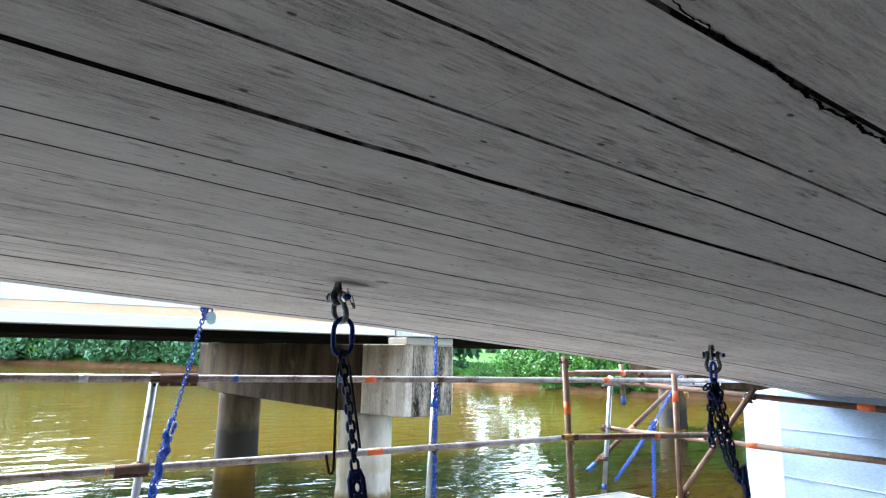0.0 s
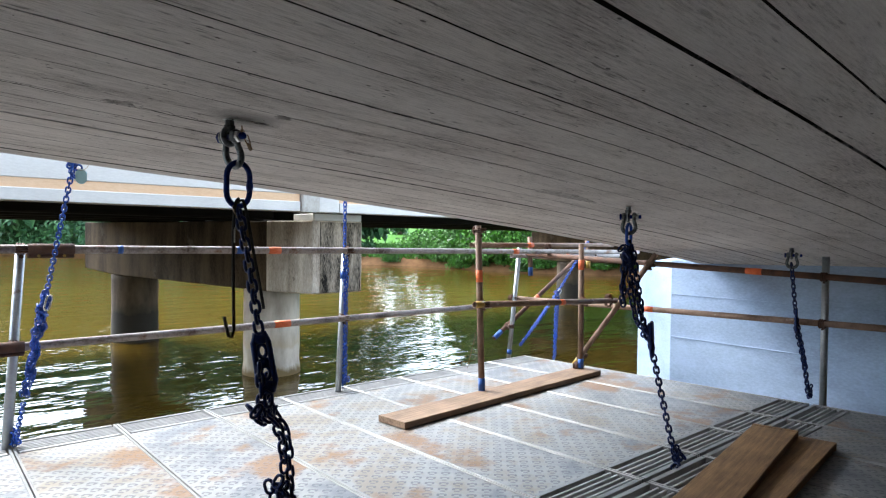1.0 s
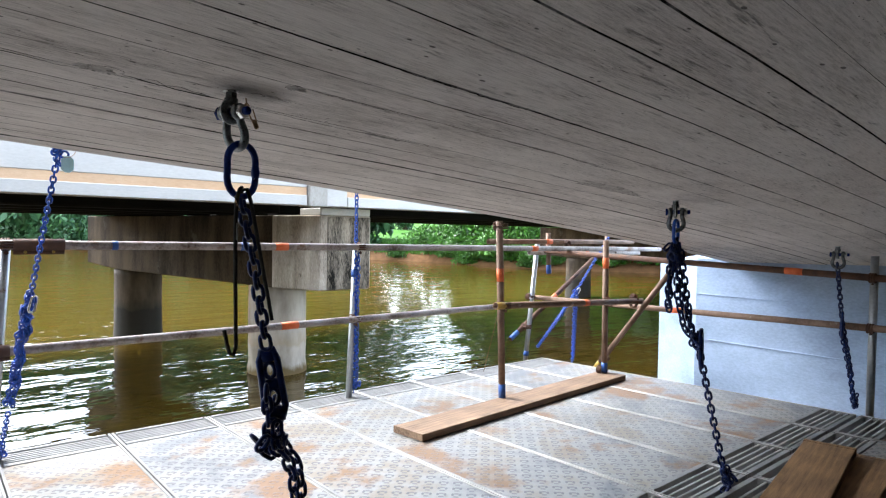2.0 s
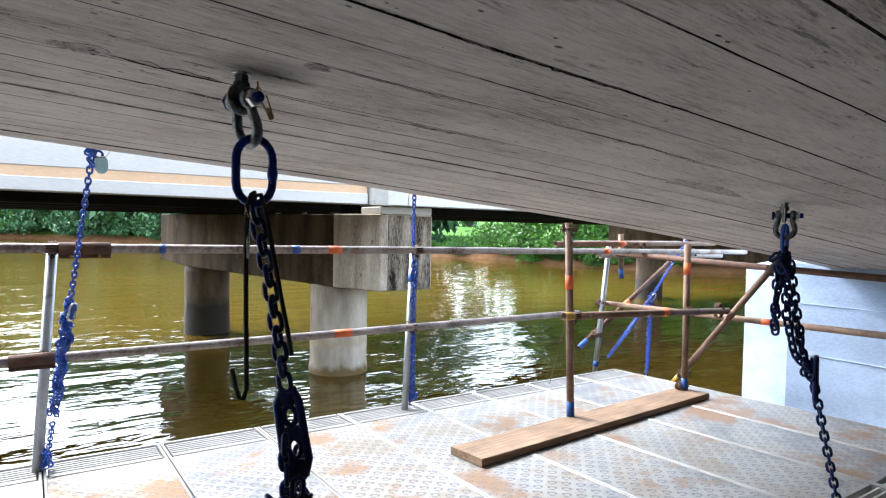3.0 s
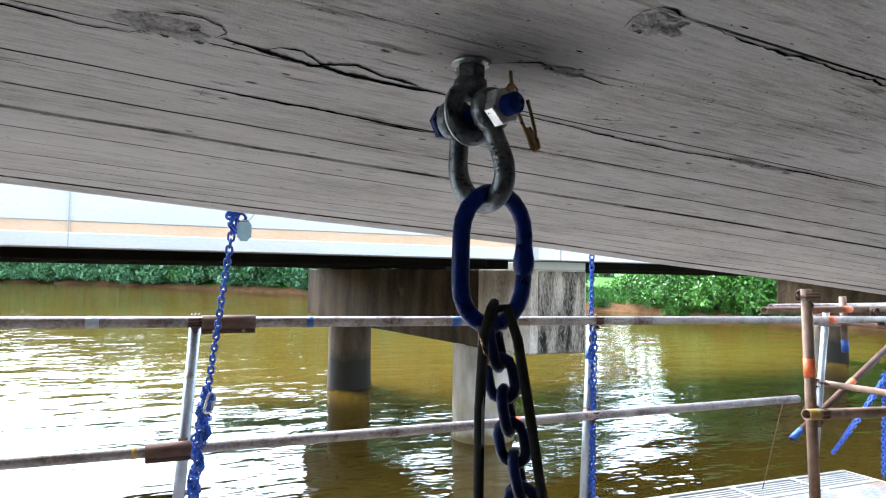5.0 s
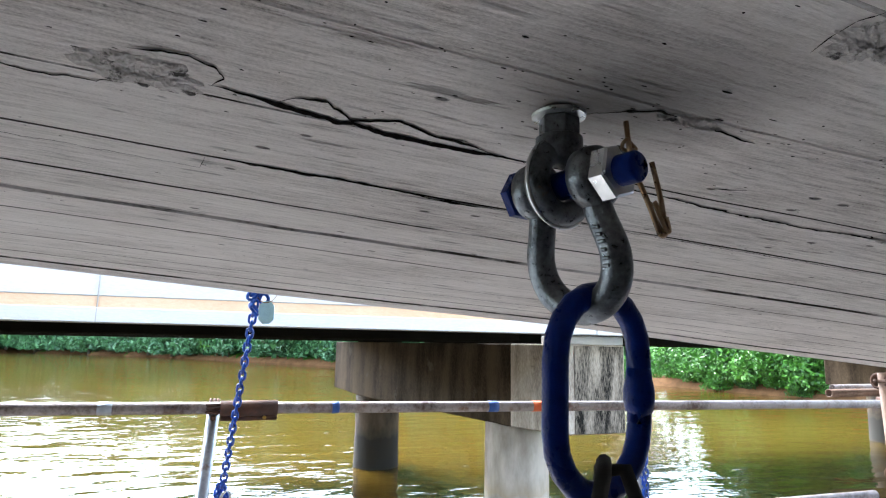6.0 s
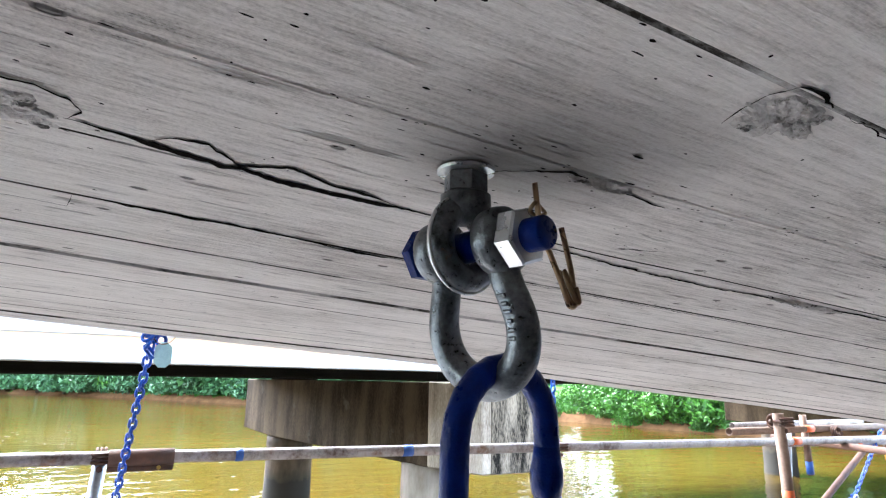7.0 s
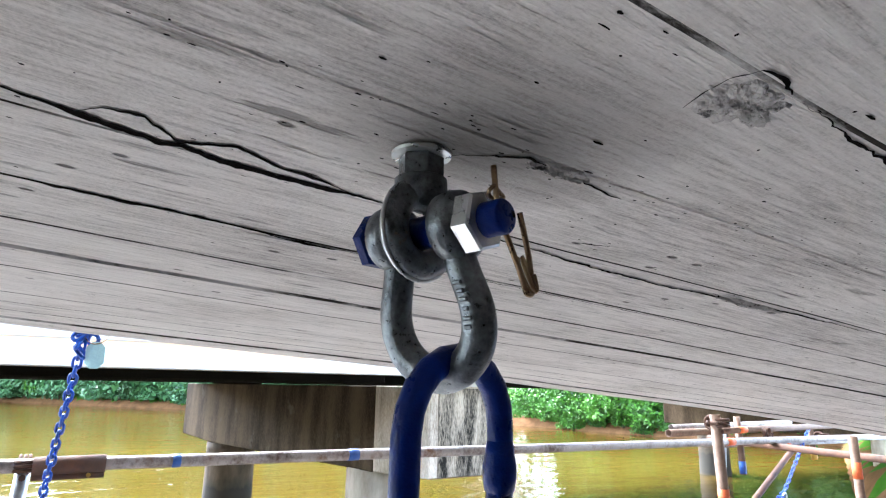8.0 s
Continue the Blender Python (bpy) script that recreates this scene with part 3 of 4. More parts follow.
def coupler_meshes():
    ring = [(0.0285 * math.cos(a), 0.0285 * math.sin(a), 0) for a in [2 * math.pi * k / 18 for k in range(18)]]
    band = []
    for z in (-0.014, 0.0, 0.014):
        band.append(sweep([(x, y, z + 0) for x, y, _ in ring], 0.0065, 6, True))
    jaw = join(*band, block((0.022, -0.02, -0.02), (0.036, 0.02, 0.02), 0.004))
    bolt = join(sweep([(-0.005, 0.04, 0), (0.05, 0.04, 0)], 0.006, 8), moved(lathe([(0.011, 0), (0.011, 0.012)], 6), Matrix.Translation((0.038, 0.04, 0)) @ axis_turn((1, 0, 0))))
    return mesh("jaw", *jaw, RUST, True), mesh("bolt", *bolt, RUST)


JAW, BOLT = coupler_meshes()


def coupler(at, along, other):
    """A right-angle coupler that holds a tube along one way and another tube across it."""
    root = thing("scaffold_coupler", at, "rusty steel scaffold coupler clamping two tubes", "coupler", "scaffold couplers")
    a, o = Vector(along).normalized(), Vector(other).normalized()
    side = a.cross(o).normalized()
    m1 = Matrix((side, a.cross(side), a)).transposed().to_4x4()
    m2 = Matrix((-side, o.cross(-side), o)).transposed().to_4x4()
    put("jaw", JAW, root, Matrix.Translation(side * -0.026) @ m1)
    put("bolt", BOLT, root, Matrix.Translation(side * -0.026) @ m1)
    put("jaw", JAW, root, Matrix.Translation(side * 0.026) @ m2)
    put("bolt", BOLT, root, Matrix.Translation(side * 0.026) @ m2)


def rail_top(x):
    return 1.116 - 0.0105 * (x - 0.74)


def rail_mid(x):
    return 0.588 - 0.004 * (x - 0.74)


RG = "guard rails of the platform"
tube("guard_rail", (-4.2, 4.31, rail_top(-4.2)), (6.9, 4.33, rail_top(6.9)), RAIL, "weathered steel top guard rail with faded paint marks",
     [(6.40, 0.09, ORANGE), (5.42, 0.03, BLUEPAINT), (4.55, 0.05, GALV), (8.9, 0.08, ORANGE), (6.15, 0.05, BLUEPAINT)], RG)
tube("guard_rail", (-4.2, 4.295, rail_mid(-4.2)), (4.35, 4.30, rail_mid(4.35)), RAIL, "weathered steel middle guard rail with an orange mark", [(6.45, 0.12, ORANGE), (4.72, 0.02, YELLOW)], RG)
for x0, x1, z in ((0.76, 0.98, rail_top), (0.56, 0.745, rail_mid)):
    s = thing("rail_sleeve", (x0, 4.30, z(x0)), "brown rusted sleeve joining two guard rail tubes", "sleeve", "rail sleeves")
    put("shell", mesh("shell", *join(pipe((0, 0, 0), (x1 - x0, 0, 0), 0.031, 0.006), block((0.0, -0.012, -0.048), (x1 - x0, 0.012, -0.027), 0.004)), RUST, True), s)
    for d in (0.05, x1 - x0 - 0.05):
        put("bolt", mesh("bolt", *sweep([(d, -0.022, -0.036), (d, 0.022, -0.036)], 0.008, 6), YELLOW if z is rail_top else RUST), s)

PG = "guard rail posts"
tube("guard_post", (0.665, 4.37, deck_z(0.67, 4.37) - 0.1), (0.735, 4.37, 1.10), GALV, "bright galvanised guard post", (), PG)
tube("guard_post", (2.752, 4.37, deck_z(2.75, 4.37) - 0.1), (2.805, 4.37, 1.10), GALV, "bright galvanised guard post", [(1.0, 0.06, BLUEPAINT)], PG)
tube("guard_post", (-1.45, 4.37, deck_z(-1.45, 4.37) - 0.1), (-1.40, 4.37, 1.14), GALV, "bright galvanised guard post", (), PG)
tube("guard_post", (5.03, 4.70, -0.10), (5.18, 4.70, 1.10), GALV, "bright galvanised corner post", [(0.10, 0.05, BLUEPAINT)], PG)
tube("prop_post", (3.478, 3.53, deck_z(3.48, 3.53) + 0.04), (3.418, 3.53, soffit_z(3.42, 3.53) + 0.0), RUSTY, "brown rusty scaffold post with orange band and blue foot", [(0.86, 0.09, ORANGE), (0.05, 0.10, BLUEPAINT)], PG)
tube("prop_post", (4.732, 3.56, deck_z(4.73, 3.56) + 0.043), (4.715, 3.56, soffit_z(4.72, 3.56)), RUSTY, "brown rusty scaffold post with orange band and blue foot", [(0.92, 0.09, ORANGE), (0.05, 0.08, BLUEPAINT)], PG)
tube("guard_post", (5.25, 1.82, deck_z(5.25, 1.82) - 0.05), (5.24, 1.82, 1.10), GALV, "dull galvanised guard post in the shade", (), PG)
tube("ledger_tube", (3.34, 3.475, 0.723), (5.14, 3.475, 0.645), RUSTY, "rusty short ledger tube with a brassy end", [(0.05, 0.10, YELLOW), (1.0, 0.06, ORANGE)], RG)
# silvery tube given RUST so that its shade sits in the colour
tube("end_rail", (5.21, 4.85, 1.045), (5.21, -1.1, 0.872), RUST, "end guard rail coloured dark for its shade, with an orange mark", [(2.55, 0.12, ORANGE)], RG)
tube("end_rail", (5.19, 4.80, 0.555), (5.19, -1.1, 0.691), RUSTY, "rusty brown end guard rail with orange marks", [(0.75, 0.07, ORANGE), (1.62, 0.10, ORANGE)], RG)
tube("brace_tube", (5.12, 3.93, -0.03), (5.12, 3.08, 1.08), RUSTY, "rusty diagonal brace tube", [(0.06, 0.08, YELLOW)], RG)
tube("brace_tube", (4.86, 4.75, 0.155), (6.30, 4.75, 0.99), RUST, "dark rusty diagonal brace tube with blue end", [(0.06, 0.12, BLUEPAINT), (0.75, 0.10, ORANGE)], RG)
tube("loose_tube", (4.2, 4.42, 1.135), (6.8, 4.62, 1.13), RUSTY, "rusty tube lying along the guard rail", [(0.9, 0.1, ORANGE)], RG)
tube("loose_tube", (4.9, 4.95, 1.125), (7.0, 5.2, 1.12), RAIL, "weathered tube lying along the guard rail", (), RG)
tube("loose_tube", (5.0, 4.65, 1.02), (6.9, 4.6, 1.00), RAIL, "weathered tube lying along the guard rail", [(0.9, 0.05, ORANGE)], RG)
tube("hanging_tube", (5.25, 4.62, 1.22), (5.275, 4.62, 0.80), RUSTY, "short hanging tube with a blue taped end", [(0.37, 0.09, BLUEPAINT)], RG)
tube("hanging_tube", (6.33, 4.66, 1.20), (6.36, 4.66, 0.87), RUSTY, "short hanging tube with a yellow end", [(0.30, 0.09, YELLOW)], RG)
X, Y, Z = (1, 0, 0), (0, 1, 0), (0, 0, 1)
for at, a, o in (((0.735, 4.34, rail_top(0.735)), X, Z), ((0.70, 4.335, rail_mid(0.70)), X, Z), ((2.815, 4.345, rail_top(2.8)), X, Z), ((2.778, 4.335, rail_mid(2.78)), X, Z),
                 ((5.18, 4.73, 1.05), Y, Z), ((5.11, 4.72, 0.57), Y, Z), ((3.445, 3.50, 0.72), X, Z), ((4.72, 3.515, 0.663), X, Z), ((5.05, 3.50, 0.65), X, Y),
                 ((5.14, 3.84, 0.08), Z, Y), ((5.16, 3.16, 0.985), Y, Z), ((5.23, 1.82, 0.955), Y, Z), ((5.22, 1.82, 0.62), Y, Z), ((4.74, 3.59, 0.085), Z, Y),
                 ((5.06, 4.72, 0.27), Z, X), ((5.35, 4.45, 1.09), X, Y), ((3.43, 3.53, 1.26), Z, X), ((6.4, 4.6, 1.05), X, Z)):
    coupler(at, a, o)


wire = thing("tie_wire", (4.30, 4.36, 0.56), "thin brown tie wire hanging off the middle guard rail", "wire")
put("strand", mesh("strand", *sweep([(0, 0, 0), (-0.06, 0.01, -0.2), (-0.17, 0.02, -0.56)], 0.003, 6), RUST, True), wire)


# ---- timber on the deck ----
def board(at, size, turn, mat, label):
    root = thing("scaffold_board", at, label, "board", "timber boards on the deck", turn=turn)
    l, w, h = size
    put("timber", mesh("timber", *block((0, -w / 2, 0), (l, w / 2, h), 0.003), mat), root)
    for x in (0.0, l - 0.03):
        put("end_band", mesh("end_band", *block((x - 0.001, -w / 2 - 0.0015, -0.0005), (x + 0.031, w / 2 + 0.0015, h + 0.0012)), mat if mat is PLY else PLANK), root)


board((2.515, 3.345, deck_z(2.515, 3.345) + 0.005), (2.28, 0.245, 0.038), TILT @ pose(0, 0, 0, 0, 0, 4.4), PLANK, "weathered timber scaffold board lying on the deck")
board((3.96, 1.665, deck_z(3.96, 1.665) + 0.046), (1.7, 0.225, 0.038), TILT @ pose(0, 0, 0, 0, 0.6, 189.0), PLY, "brown timber board lying across another board")
board((4.03, 1.50, deck_z(4.03, 1.5) + 0.005), (1.9, 0.225, 0.038), TILT @ pose(0, 0, 0, 0, 0, 186.0), PLY, "dark brown timber board lying on the deck")


# ---- chains and lifting gear ----
def loop_points(length, width, n=8, waist=0.0):
    """The centre line of an oval link in the xz plane, centred."""
    r = width / 2
    s = length / 2 - r
    pts = [(r * math.cos(math.pi * k / n), 0, s + r * math.sin(math.pi * k / n)) for k in range(n + 1)]
    pts += [(-r * math.cos(math.pi * k / n), 0, -s - r * math.sin(math.pi * k / n)) for k in range(n + 1)]
    return pts


LINK = mesh("link", *sweep(loop_points(0.040, 0.0235, 5), 0.0048, 8, True), CHAINBLUE, True)
# same link with the backlit tone in its colour
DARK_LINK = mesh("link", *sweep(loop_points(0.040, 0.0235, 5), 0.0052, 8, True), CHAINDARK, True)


def along(points, step):
    pts = [Vector(p) for p in points]
    out, need, i, p = [pts[0]], step, 0, pts[0]
    while i < len(pts) - 1:
        d = (pts[i + 1] - p).length
        if d >= need:
            p = p.lerp(pts[i + 1], need / d)
            out.append(p)
            need = step
        else:
            need -= d
            i += 1
            p = pts[i]
    return out


def add_links(root, points, phase=0.0, jitter=4.0, seed=0):
    rng = random.Random(seed)
    size = 0.80 if "twisted" in root["label"] else 1.0
    pts = along(points, 0.0302 * size)
    o = Vector(root.location)
    for k in range(len(pts) - 1):
        a, b = pts[k], pts[k + 1]
        m = Matrix.Translation((a + b) / 2 - o) @ axis_turn(b - a) @ pose(0, 0, 0, rng.uniform(-2, 2), 0, phase + 90 * (k % 2) + rng.uniform(-jitter, jitter)) @ Matrix.Scale(size, 4)
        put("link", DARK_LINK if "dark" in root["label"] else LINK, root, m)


CHAINS = "blue suspension chains of the platform"


def bunch(root, centre, size, count, seed):
    """Links gathered in a knot."""
    rng = random.Random(seed)
    o = Vector(root.location)
    for k in range(count):
        p = Vector(centre) + Vector([rng.gauss(0, s / 2.4) for s in size])
        put("link", DARK_LINK if "dark" in root["label"] else LINK, root, Matrix.Translation(p - o) @ pose(0, 0, 0, rng.uniform(-50, 50), rng.uniform(-50, 50), rng.uniform(0, 180)))


def chain(at, label):
    return thing("suspension_chain", at, label, "chain", CHAINS)


def clutch_mesh():
    """A flat shortening clutch with two keyhole openings."""
    n = 20
    prof = [(-0.014, 0.085), (0.014, 0.085), (0.021, 0.06), (0.022, 0.0), (0.024, -0.055), (0.014, -0.085), (-0.014, -0.085), (-0.024, -0.055), (-0.022, 0.0), (-0.021, 0.06)]
    holes = [(0.0, 0.035, 0.0105, 0.017), (0.0, -0.03, 0.011, 0.018)]
    pieces = []
    ring = [(x, z) for x, z in prof]
    pieces.append(sweep([(x, 0, z) for x, z in ring], 0.009, 8, True))
    for zc in (0.0, 0.07, -0.068):
        pieces.append(block((-0.016, -0.007, zc - 0.014), (0.016, 0.007, zc + 0.014), 0.004))
    for cx, cz, rx, rz in holes:
        pieces.append(sweep([(rx * 1.15 * math.cos(2 * math.pi * k / n), 0, cz + rz * 1.1 * math.sin(2 * math.pi * k / n)) for k in range(n)], 0.0062, 6, True))
    return join(*pieces)


CLUTCH = mesh("clutch", *clutch_mesh(), CHAINDARK, True)

# the chain in the middle of the view
c1 = chain((0.987, 2.0, 1.29), "blue steel chain darkened as backlit, with shortening clutch, hanging from shackle")
add_links(c1, [(0.988, 2.0, 1.287), (1.018, 2.0, 1.141), (1.054, 2.0, 0.915)], 40, seed=1)
put("clutch", CLUTCH, c1, Matrix.Translation(Vector((1.067, 2.0, 0.84)) - Vector(c1.location)) @ pose(0, 0, 0, 0, -9, -28), "dark steel shortening clutch with keyholes")
add_links(c1, [(1.045, 1.985, 0.84), (1.055, 1.985, 0.70), (1.10, 1.99, 0.66), (1.126, 2.0, 0.60), (1.135, 2.0, 0.50)], 10, 25, seed=2)
add_links(c1, [(1.085, 2.02, 0.80), (1.10, 2.02, 0.70), (1.145, 2.01, 0.62), (1.155, 2.0, 0.46), (1.17, 2.0, 0.30), (1.19, 2.0, 0.11)], 50, 25, seed=3)
bunch(c1, (1.07, 2.0, 0.70), (0.04, 0.03, 0.05), 12, 5)
bunch(c1, (1.13, 2.0, 0.44), (0.05, 0.04, 0.045), 16, 6)
add_links(c1, [(1.12, 2.0, 0.42), (1.15, 1.98, 0.28), (1.18, 1.98, 0.10)], 20, 20, seed=7)

LEFT_TOP, LEFT_FOOT = Vector((0.842, 3.455, 1.56)), Vector((0.705, 4.36, deck_z(0.7, 4.36) + 0.005))


def left_at(k):
    return LEFT_TOP.lerp(LEFT_FOOT, k)


cl = chain(LEFT_TOP, "bright blue steel chain twisted into a knot above its foot")
add_links(cl, [(0.85, 3.46, 2.55), LEFT_TOP, left_at(0.44)], 30, 14, seed=11)
bunch(cl, left_at(0.035), (0.02, 0.015, 0.05), 7, 10)
for k in range(3):
    a = 2.1 * k
    add_links(cl, [left_at(0.43 + 0.37 * s) + Vector((0.015 * math.sin(a + 9 * s) + 0.013 * math.sin(26 * s), 0, 0.014 * math.cos(a + 9 * s))) for s in [i / 14 for i in range(15)]], 30 * k, 35, seed=12 + k)
for k, n in ((0.445, 6), (0.49, 8), (0.55, 6), (0.62, 6), (0.70, 4)):
    bunch(cl, left_at(k), (0.02, 0.02, 0.035), n, 19 + int(100 * k))
add_links(cl, [left_at(0.82), LEFT_FOOT], 15, 10, seed=17)
bunch(cl, LEFT_FOOT + Vector((0, 0, 0.045)), (0.03, 0.02, 0.04), 9, 18)
put("silver_link", mesh("silver_link", *sweep(loop_points(0.075, 0.034, 6), 0.005, 8, True), ZINC, True), cl, Matrix.Translation(left_at(0.455) + Vector((0.012, -0.02, 0)) - LEFT_TOP) @ pose(0, 0, 0, 10, 8, 40), "bright steel link in the knot")

cm = chain((2.80, 4.36, 2.55), "bright blue steel chain, doubled on its lower half")
add_links(cm, [(2.80, 4.36, 2.55), (2.79, 4.35, 1.05), (2.785, 4.35, deck_z(2.79, 4.35) + 0.02)], 20, 14, seed=21)
add_links(cm, [(2.805, 4.335, 1.05), (2.797, 4.335, 0.6), (2.80, 4.335, 0.12)], 60, 25, seed=22)
bunch(cm, (2.80, 4.35, 0.09), (0.03, 0.02, 0.06), 10, 23)
put("silver_link", mesh("silver_link", *sweep(loop_points(0.075, 0.034, 6), 0.005, 8, True), ZINC, True), cm, Matrix.Translation(Vector((2.80, 4.33, 1.07)) - Vector(cm.location)) @ pose(0, 0, 0, 8, 4, 30), "bright steel link")

c2 = chain((2.967, 2.0, 1.30), "blue steel chain darkened as backlit, in doubled loops from a shackle")
FOLD = Vector((3.0, 1.925, 0.77))
add_links(c2, [(2.967, 2.0, 1.20), (2.968, 1.985, 1.06), FOLD, (3.012, 1.9, 0.715), (3.126, 1.834, 0.187), (3.175, 1.828, deck_z(3.17, 1.83) + 0.01)], 25, 10, seed=31)
add_links(c2, [(2.950, 2.01, 1.17), (2.935, 2.01, 1.02), (2.935, 2.01, 0.875)], 70, 15, seed=32)
add_links(c2, [(2.943, 2.01, 0.88), (2.945, 2.01, 1.0), (2.955, 2.0, 1.15)], 20, 25, seed=37)
add_links(c2, [(2.960, 1.99, 1.15), (2.957, 1.98, 0.95), (2.972, 1.95, 0.80), FOLD], 50, 18, seed=38)
add_links(c2, [(2.985, 1.99, 1.18), (3.004, 1.97, 1.0), (3.012, 1.95, 0.86), FOLD], 10, 20, seed=33)
bunch(c2, (3.002, 1.915, 0.755), (0.03, 0.02, 0.06), 12, 34)
bunch(c2, (2.968, 1.995, 1.12), (0.04, 0.03, 0.05), 16, 36)
bunch(c2, (3.17, 1.83, deck_z(3.17, 1.83) + 0.05), (0.035, 0.03, 0.06), 14, 35)
put("clutch", CLUTCH, c2, Matrix.Translation(Vector((3.018, 1.895, 0.72)) - Vector(c2.location)) @ pose(0, 0, 0, 0, -14, 20), "steel shortening clutch")
put("master_link", mesh("master_link", *sweep(loop_points(0.10, 0.055, 8), 0.0075, 10, True), CHAINBLUE, True), c2, Matrix.Translation(Vector((2.967, 2.0, 1.235)) - Vector(c2.location)) @ pose(0, 0, 0, 0, 0, 10), "blue oval master link")

c3 = chain((5.06, 1.985, 1.11), "blue chain darkened for the shade of the soffit")
add_links(c3, [(5.06, 1.985, 1.05), (5.07, 1.95, 0.67), (5.18, 1.92, 0.33), (5.2, 1.9, deck_z(5.2, 1.9) + 0.01)], 25, 15, seed=41)
add_links(c3, [(5.08, 1.96, 0.62), (5.17, 1.93, 0.35), (5.21, 1.9, 0.1)], 65, 25, seed=42)
bunch(c3, (5.22, 1.9, 0.10), (0.04, 0.03, 0.06), 12, 43)
put("clutch", CLUTCH, c3, Matrix.Translation(Vector((5.075, 1.95, 0.64)) - Vector(c3.location)) @ pose(0, 0, 0, 0, -5, 20), "steel shortening clutch")

c4 = chain((6.55, 4.6, 1.45), "bright blue steel chain slanting down to the platform corner")
add_links(c4, [(6.55, 4.6, 2.55), (6.294, 4.6, 1.20), (5.707, 4.6, 0.60), (5.08, 4.6, 0.06)], 25, 10, seed=51)
add_links(c4, [(5.70, 4.58, 0.58), (5.675, 4.58, 0.2), (5.655, 4.58, -0.14)], 25, 10, seed=52)
add_links(c4, [(5.715, 4.62, 0.58), (5.70, 4.62, 0.2), (5.69, 4.62, -0.20)], 65, 10, seed=53)
add_links(c4, [(5.70, 4.585, 0.61), (5.38, 4.585, 0.31), (5.08, 4.59, 0.075)], 60, 20, seed=54)
add_links(c4, [(5.70, 4.615, 0.585), (5.42, 4.615, 0.335), (5.22, 4.61, 0.16)], 10, 25, seed=55)
bunch(c4, (5.70, 4.6, 0.58), (0.04, 0.02, 0.06), 8, 56)
put("silver_link", mesh("silver_link", *sweep(loop_points(0.10, 0.045, 6), 0.006, 8, True), ZINC, True), c4, Matrix.Translation(Vector((5.72, 4.59, 0.60)) - Vector(c4.location)) @ pose(0, 0, 0, 0, 50, 0), "bright steel link")


def bow_shackle(at, scale=1.0, turn=0.0, detail=True):
    """An eye nut under a plate washer with a bow shackle on its pin. at: the soffit under the washer."""
    root = thing("bow_shackle", at, "galvanised bow shackle with blue pin in a soffit eye nut", "shackle", "lifting points in the soffit", turn=pose(0, 0, 0, 0, 0, turn) @ Matrix.Scale(scale, 4))
    sides = 28 if detail else 12
    washer = lathe([(0.0165, -0.0005), (0.0178, -0.0015), (0.0175, -0.0032), (0.014, -0.0036), (0.006, -0.0036)], sides)
    put("washer", mesh("washer", *moved(washer, Matrix.Identity(4)), ZINC, False), root, None, "bright zinc plate washer")
    hexa = lathe([(0.0122, -0.0036), (0.0134, -0.0046), (0.0134, -0.0155), (0.0122, -0.0165)], 6)
    put("nut", mesh("nut", *hexa, SHACKLE), root, None, "grey hexagon nut")
    collar = lathe([(0.0135, -0.0165), (0.0152, -0.0175), (0.0155, -0.027), (0.0135, -0.031), (0.010, -0.034)], sides)
    zc = -0.0475
    ring = [(0.0205 * math.cos(2 * math.pi * k / 32), 0, zc + 0.0205 * math.sin(2 * math.pi * k / 32)) for k in range(32)]
    v, f = sweep(ring, 0.0085, 12, True)
    v = [(Vector(p) if abs(Vector(p).y) < 0.0001 else Vector((p[0], p[1] * 0.95, p[2]))) for p in v]
    put("eye", mesh("eye", *join(collar, (v, f)), SHACKLE, True), root, None, "dull galvanised eye nut")
    flash = [(0.0290 * math.cos(2 * math.pi * k / 40), 0, zc + 0.0290 * math.sin(2 * math.pi * k / 40)) for k in range(40)]
    put("casting_seam", mesh("casting_seam", *sweep(flash[-34:] + flash[:8], 0.0014, 6), ZINC, True), root)
    # pin along the local y axis, its nut on the near side
    zp = -0.0495
    put("pin", mesh("pin", *moved(sweep([(0, -0.060, 0), (0, -0.0585, 0), (0, 0.036, 0)], [0.0082, 0.0094, 0.0094], 24), Matrix.Translation((0, 0, zp))), LINKBLUE, True), root, None, "blue shackle pin")
    put("pin_head", mesh("pin_head", *moved(lathe([(0.0155, 0), (0.0170, 0.0012), (0.0170, 0.0072), (0.0155, 0.0085)], 6), Matrix.Translation((0, 0.031, zp)) @ axis_turn((0, 1, 0))), LINKBLUE), root, None, "blue hexagon pin head")
    put("pin_nut", mesh("pin_nut", *moved(lathe([(0.0155, 0), (0.0172, 0.0012), (0.0172, 0.0108), (0.0155, 0.012)], 6), Matrix.Translation((0, -0.0355, zp)) @ axis_turn((0, -1, 0)) @ pose(0, 0, 0, 0, 0, 18)), ZINC), root, None, "bright hexagon pin nut")
    # the bow swings a little about its pin
    swing = Matrix.Translation((0, -0.004, zp)) @ Matrix.Rotation(radians(-12 if detail else 0), 4, 'Y') @ Matrix.Translation((0, 0, -zp))

    def swung(piece):
        return moved(piece, swing)
    path, rad = [], []
    prof = [(0.0228, 0.006, 0.0088), (0.0228, -0.004, 0.0094), (0.0228, -0.016, 0.0090), (0.0250, -0.026, 0.0090), (0.0285, -0.037, 0.0092), (0.0305, -0.047, 0.0094),
            (0.0295, -0.058, 0.0096), (0.0250, -0.0675, 0.0098), (0.0175, -0.0745, 0.0100), (0.0090, -0.0785, 0.0101), (0.0, -0.080, 0.0102)]
    for y, z, r in prof:
        path.append((0, y, zp + z))
        rad.append(r)
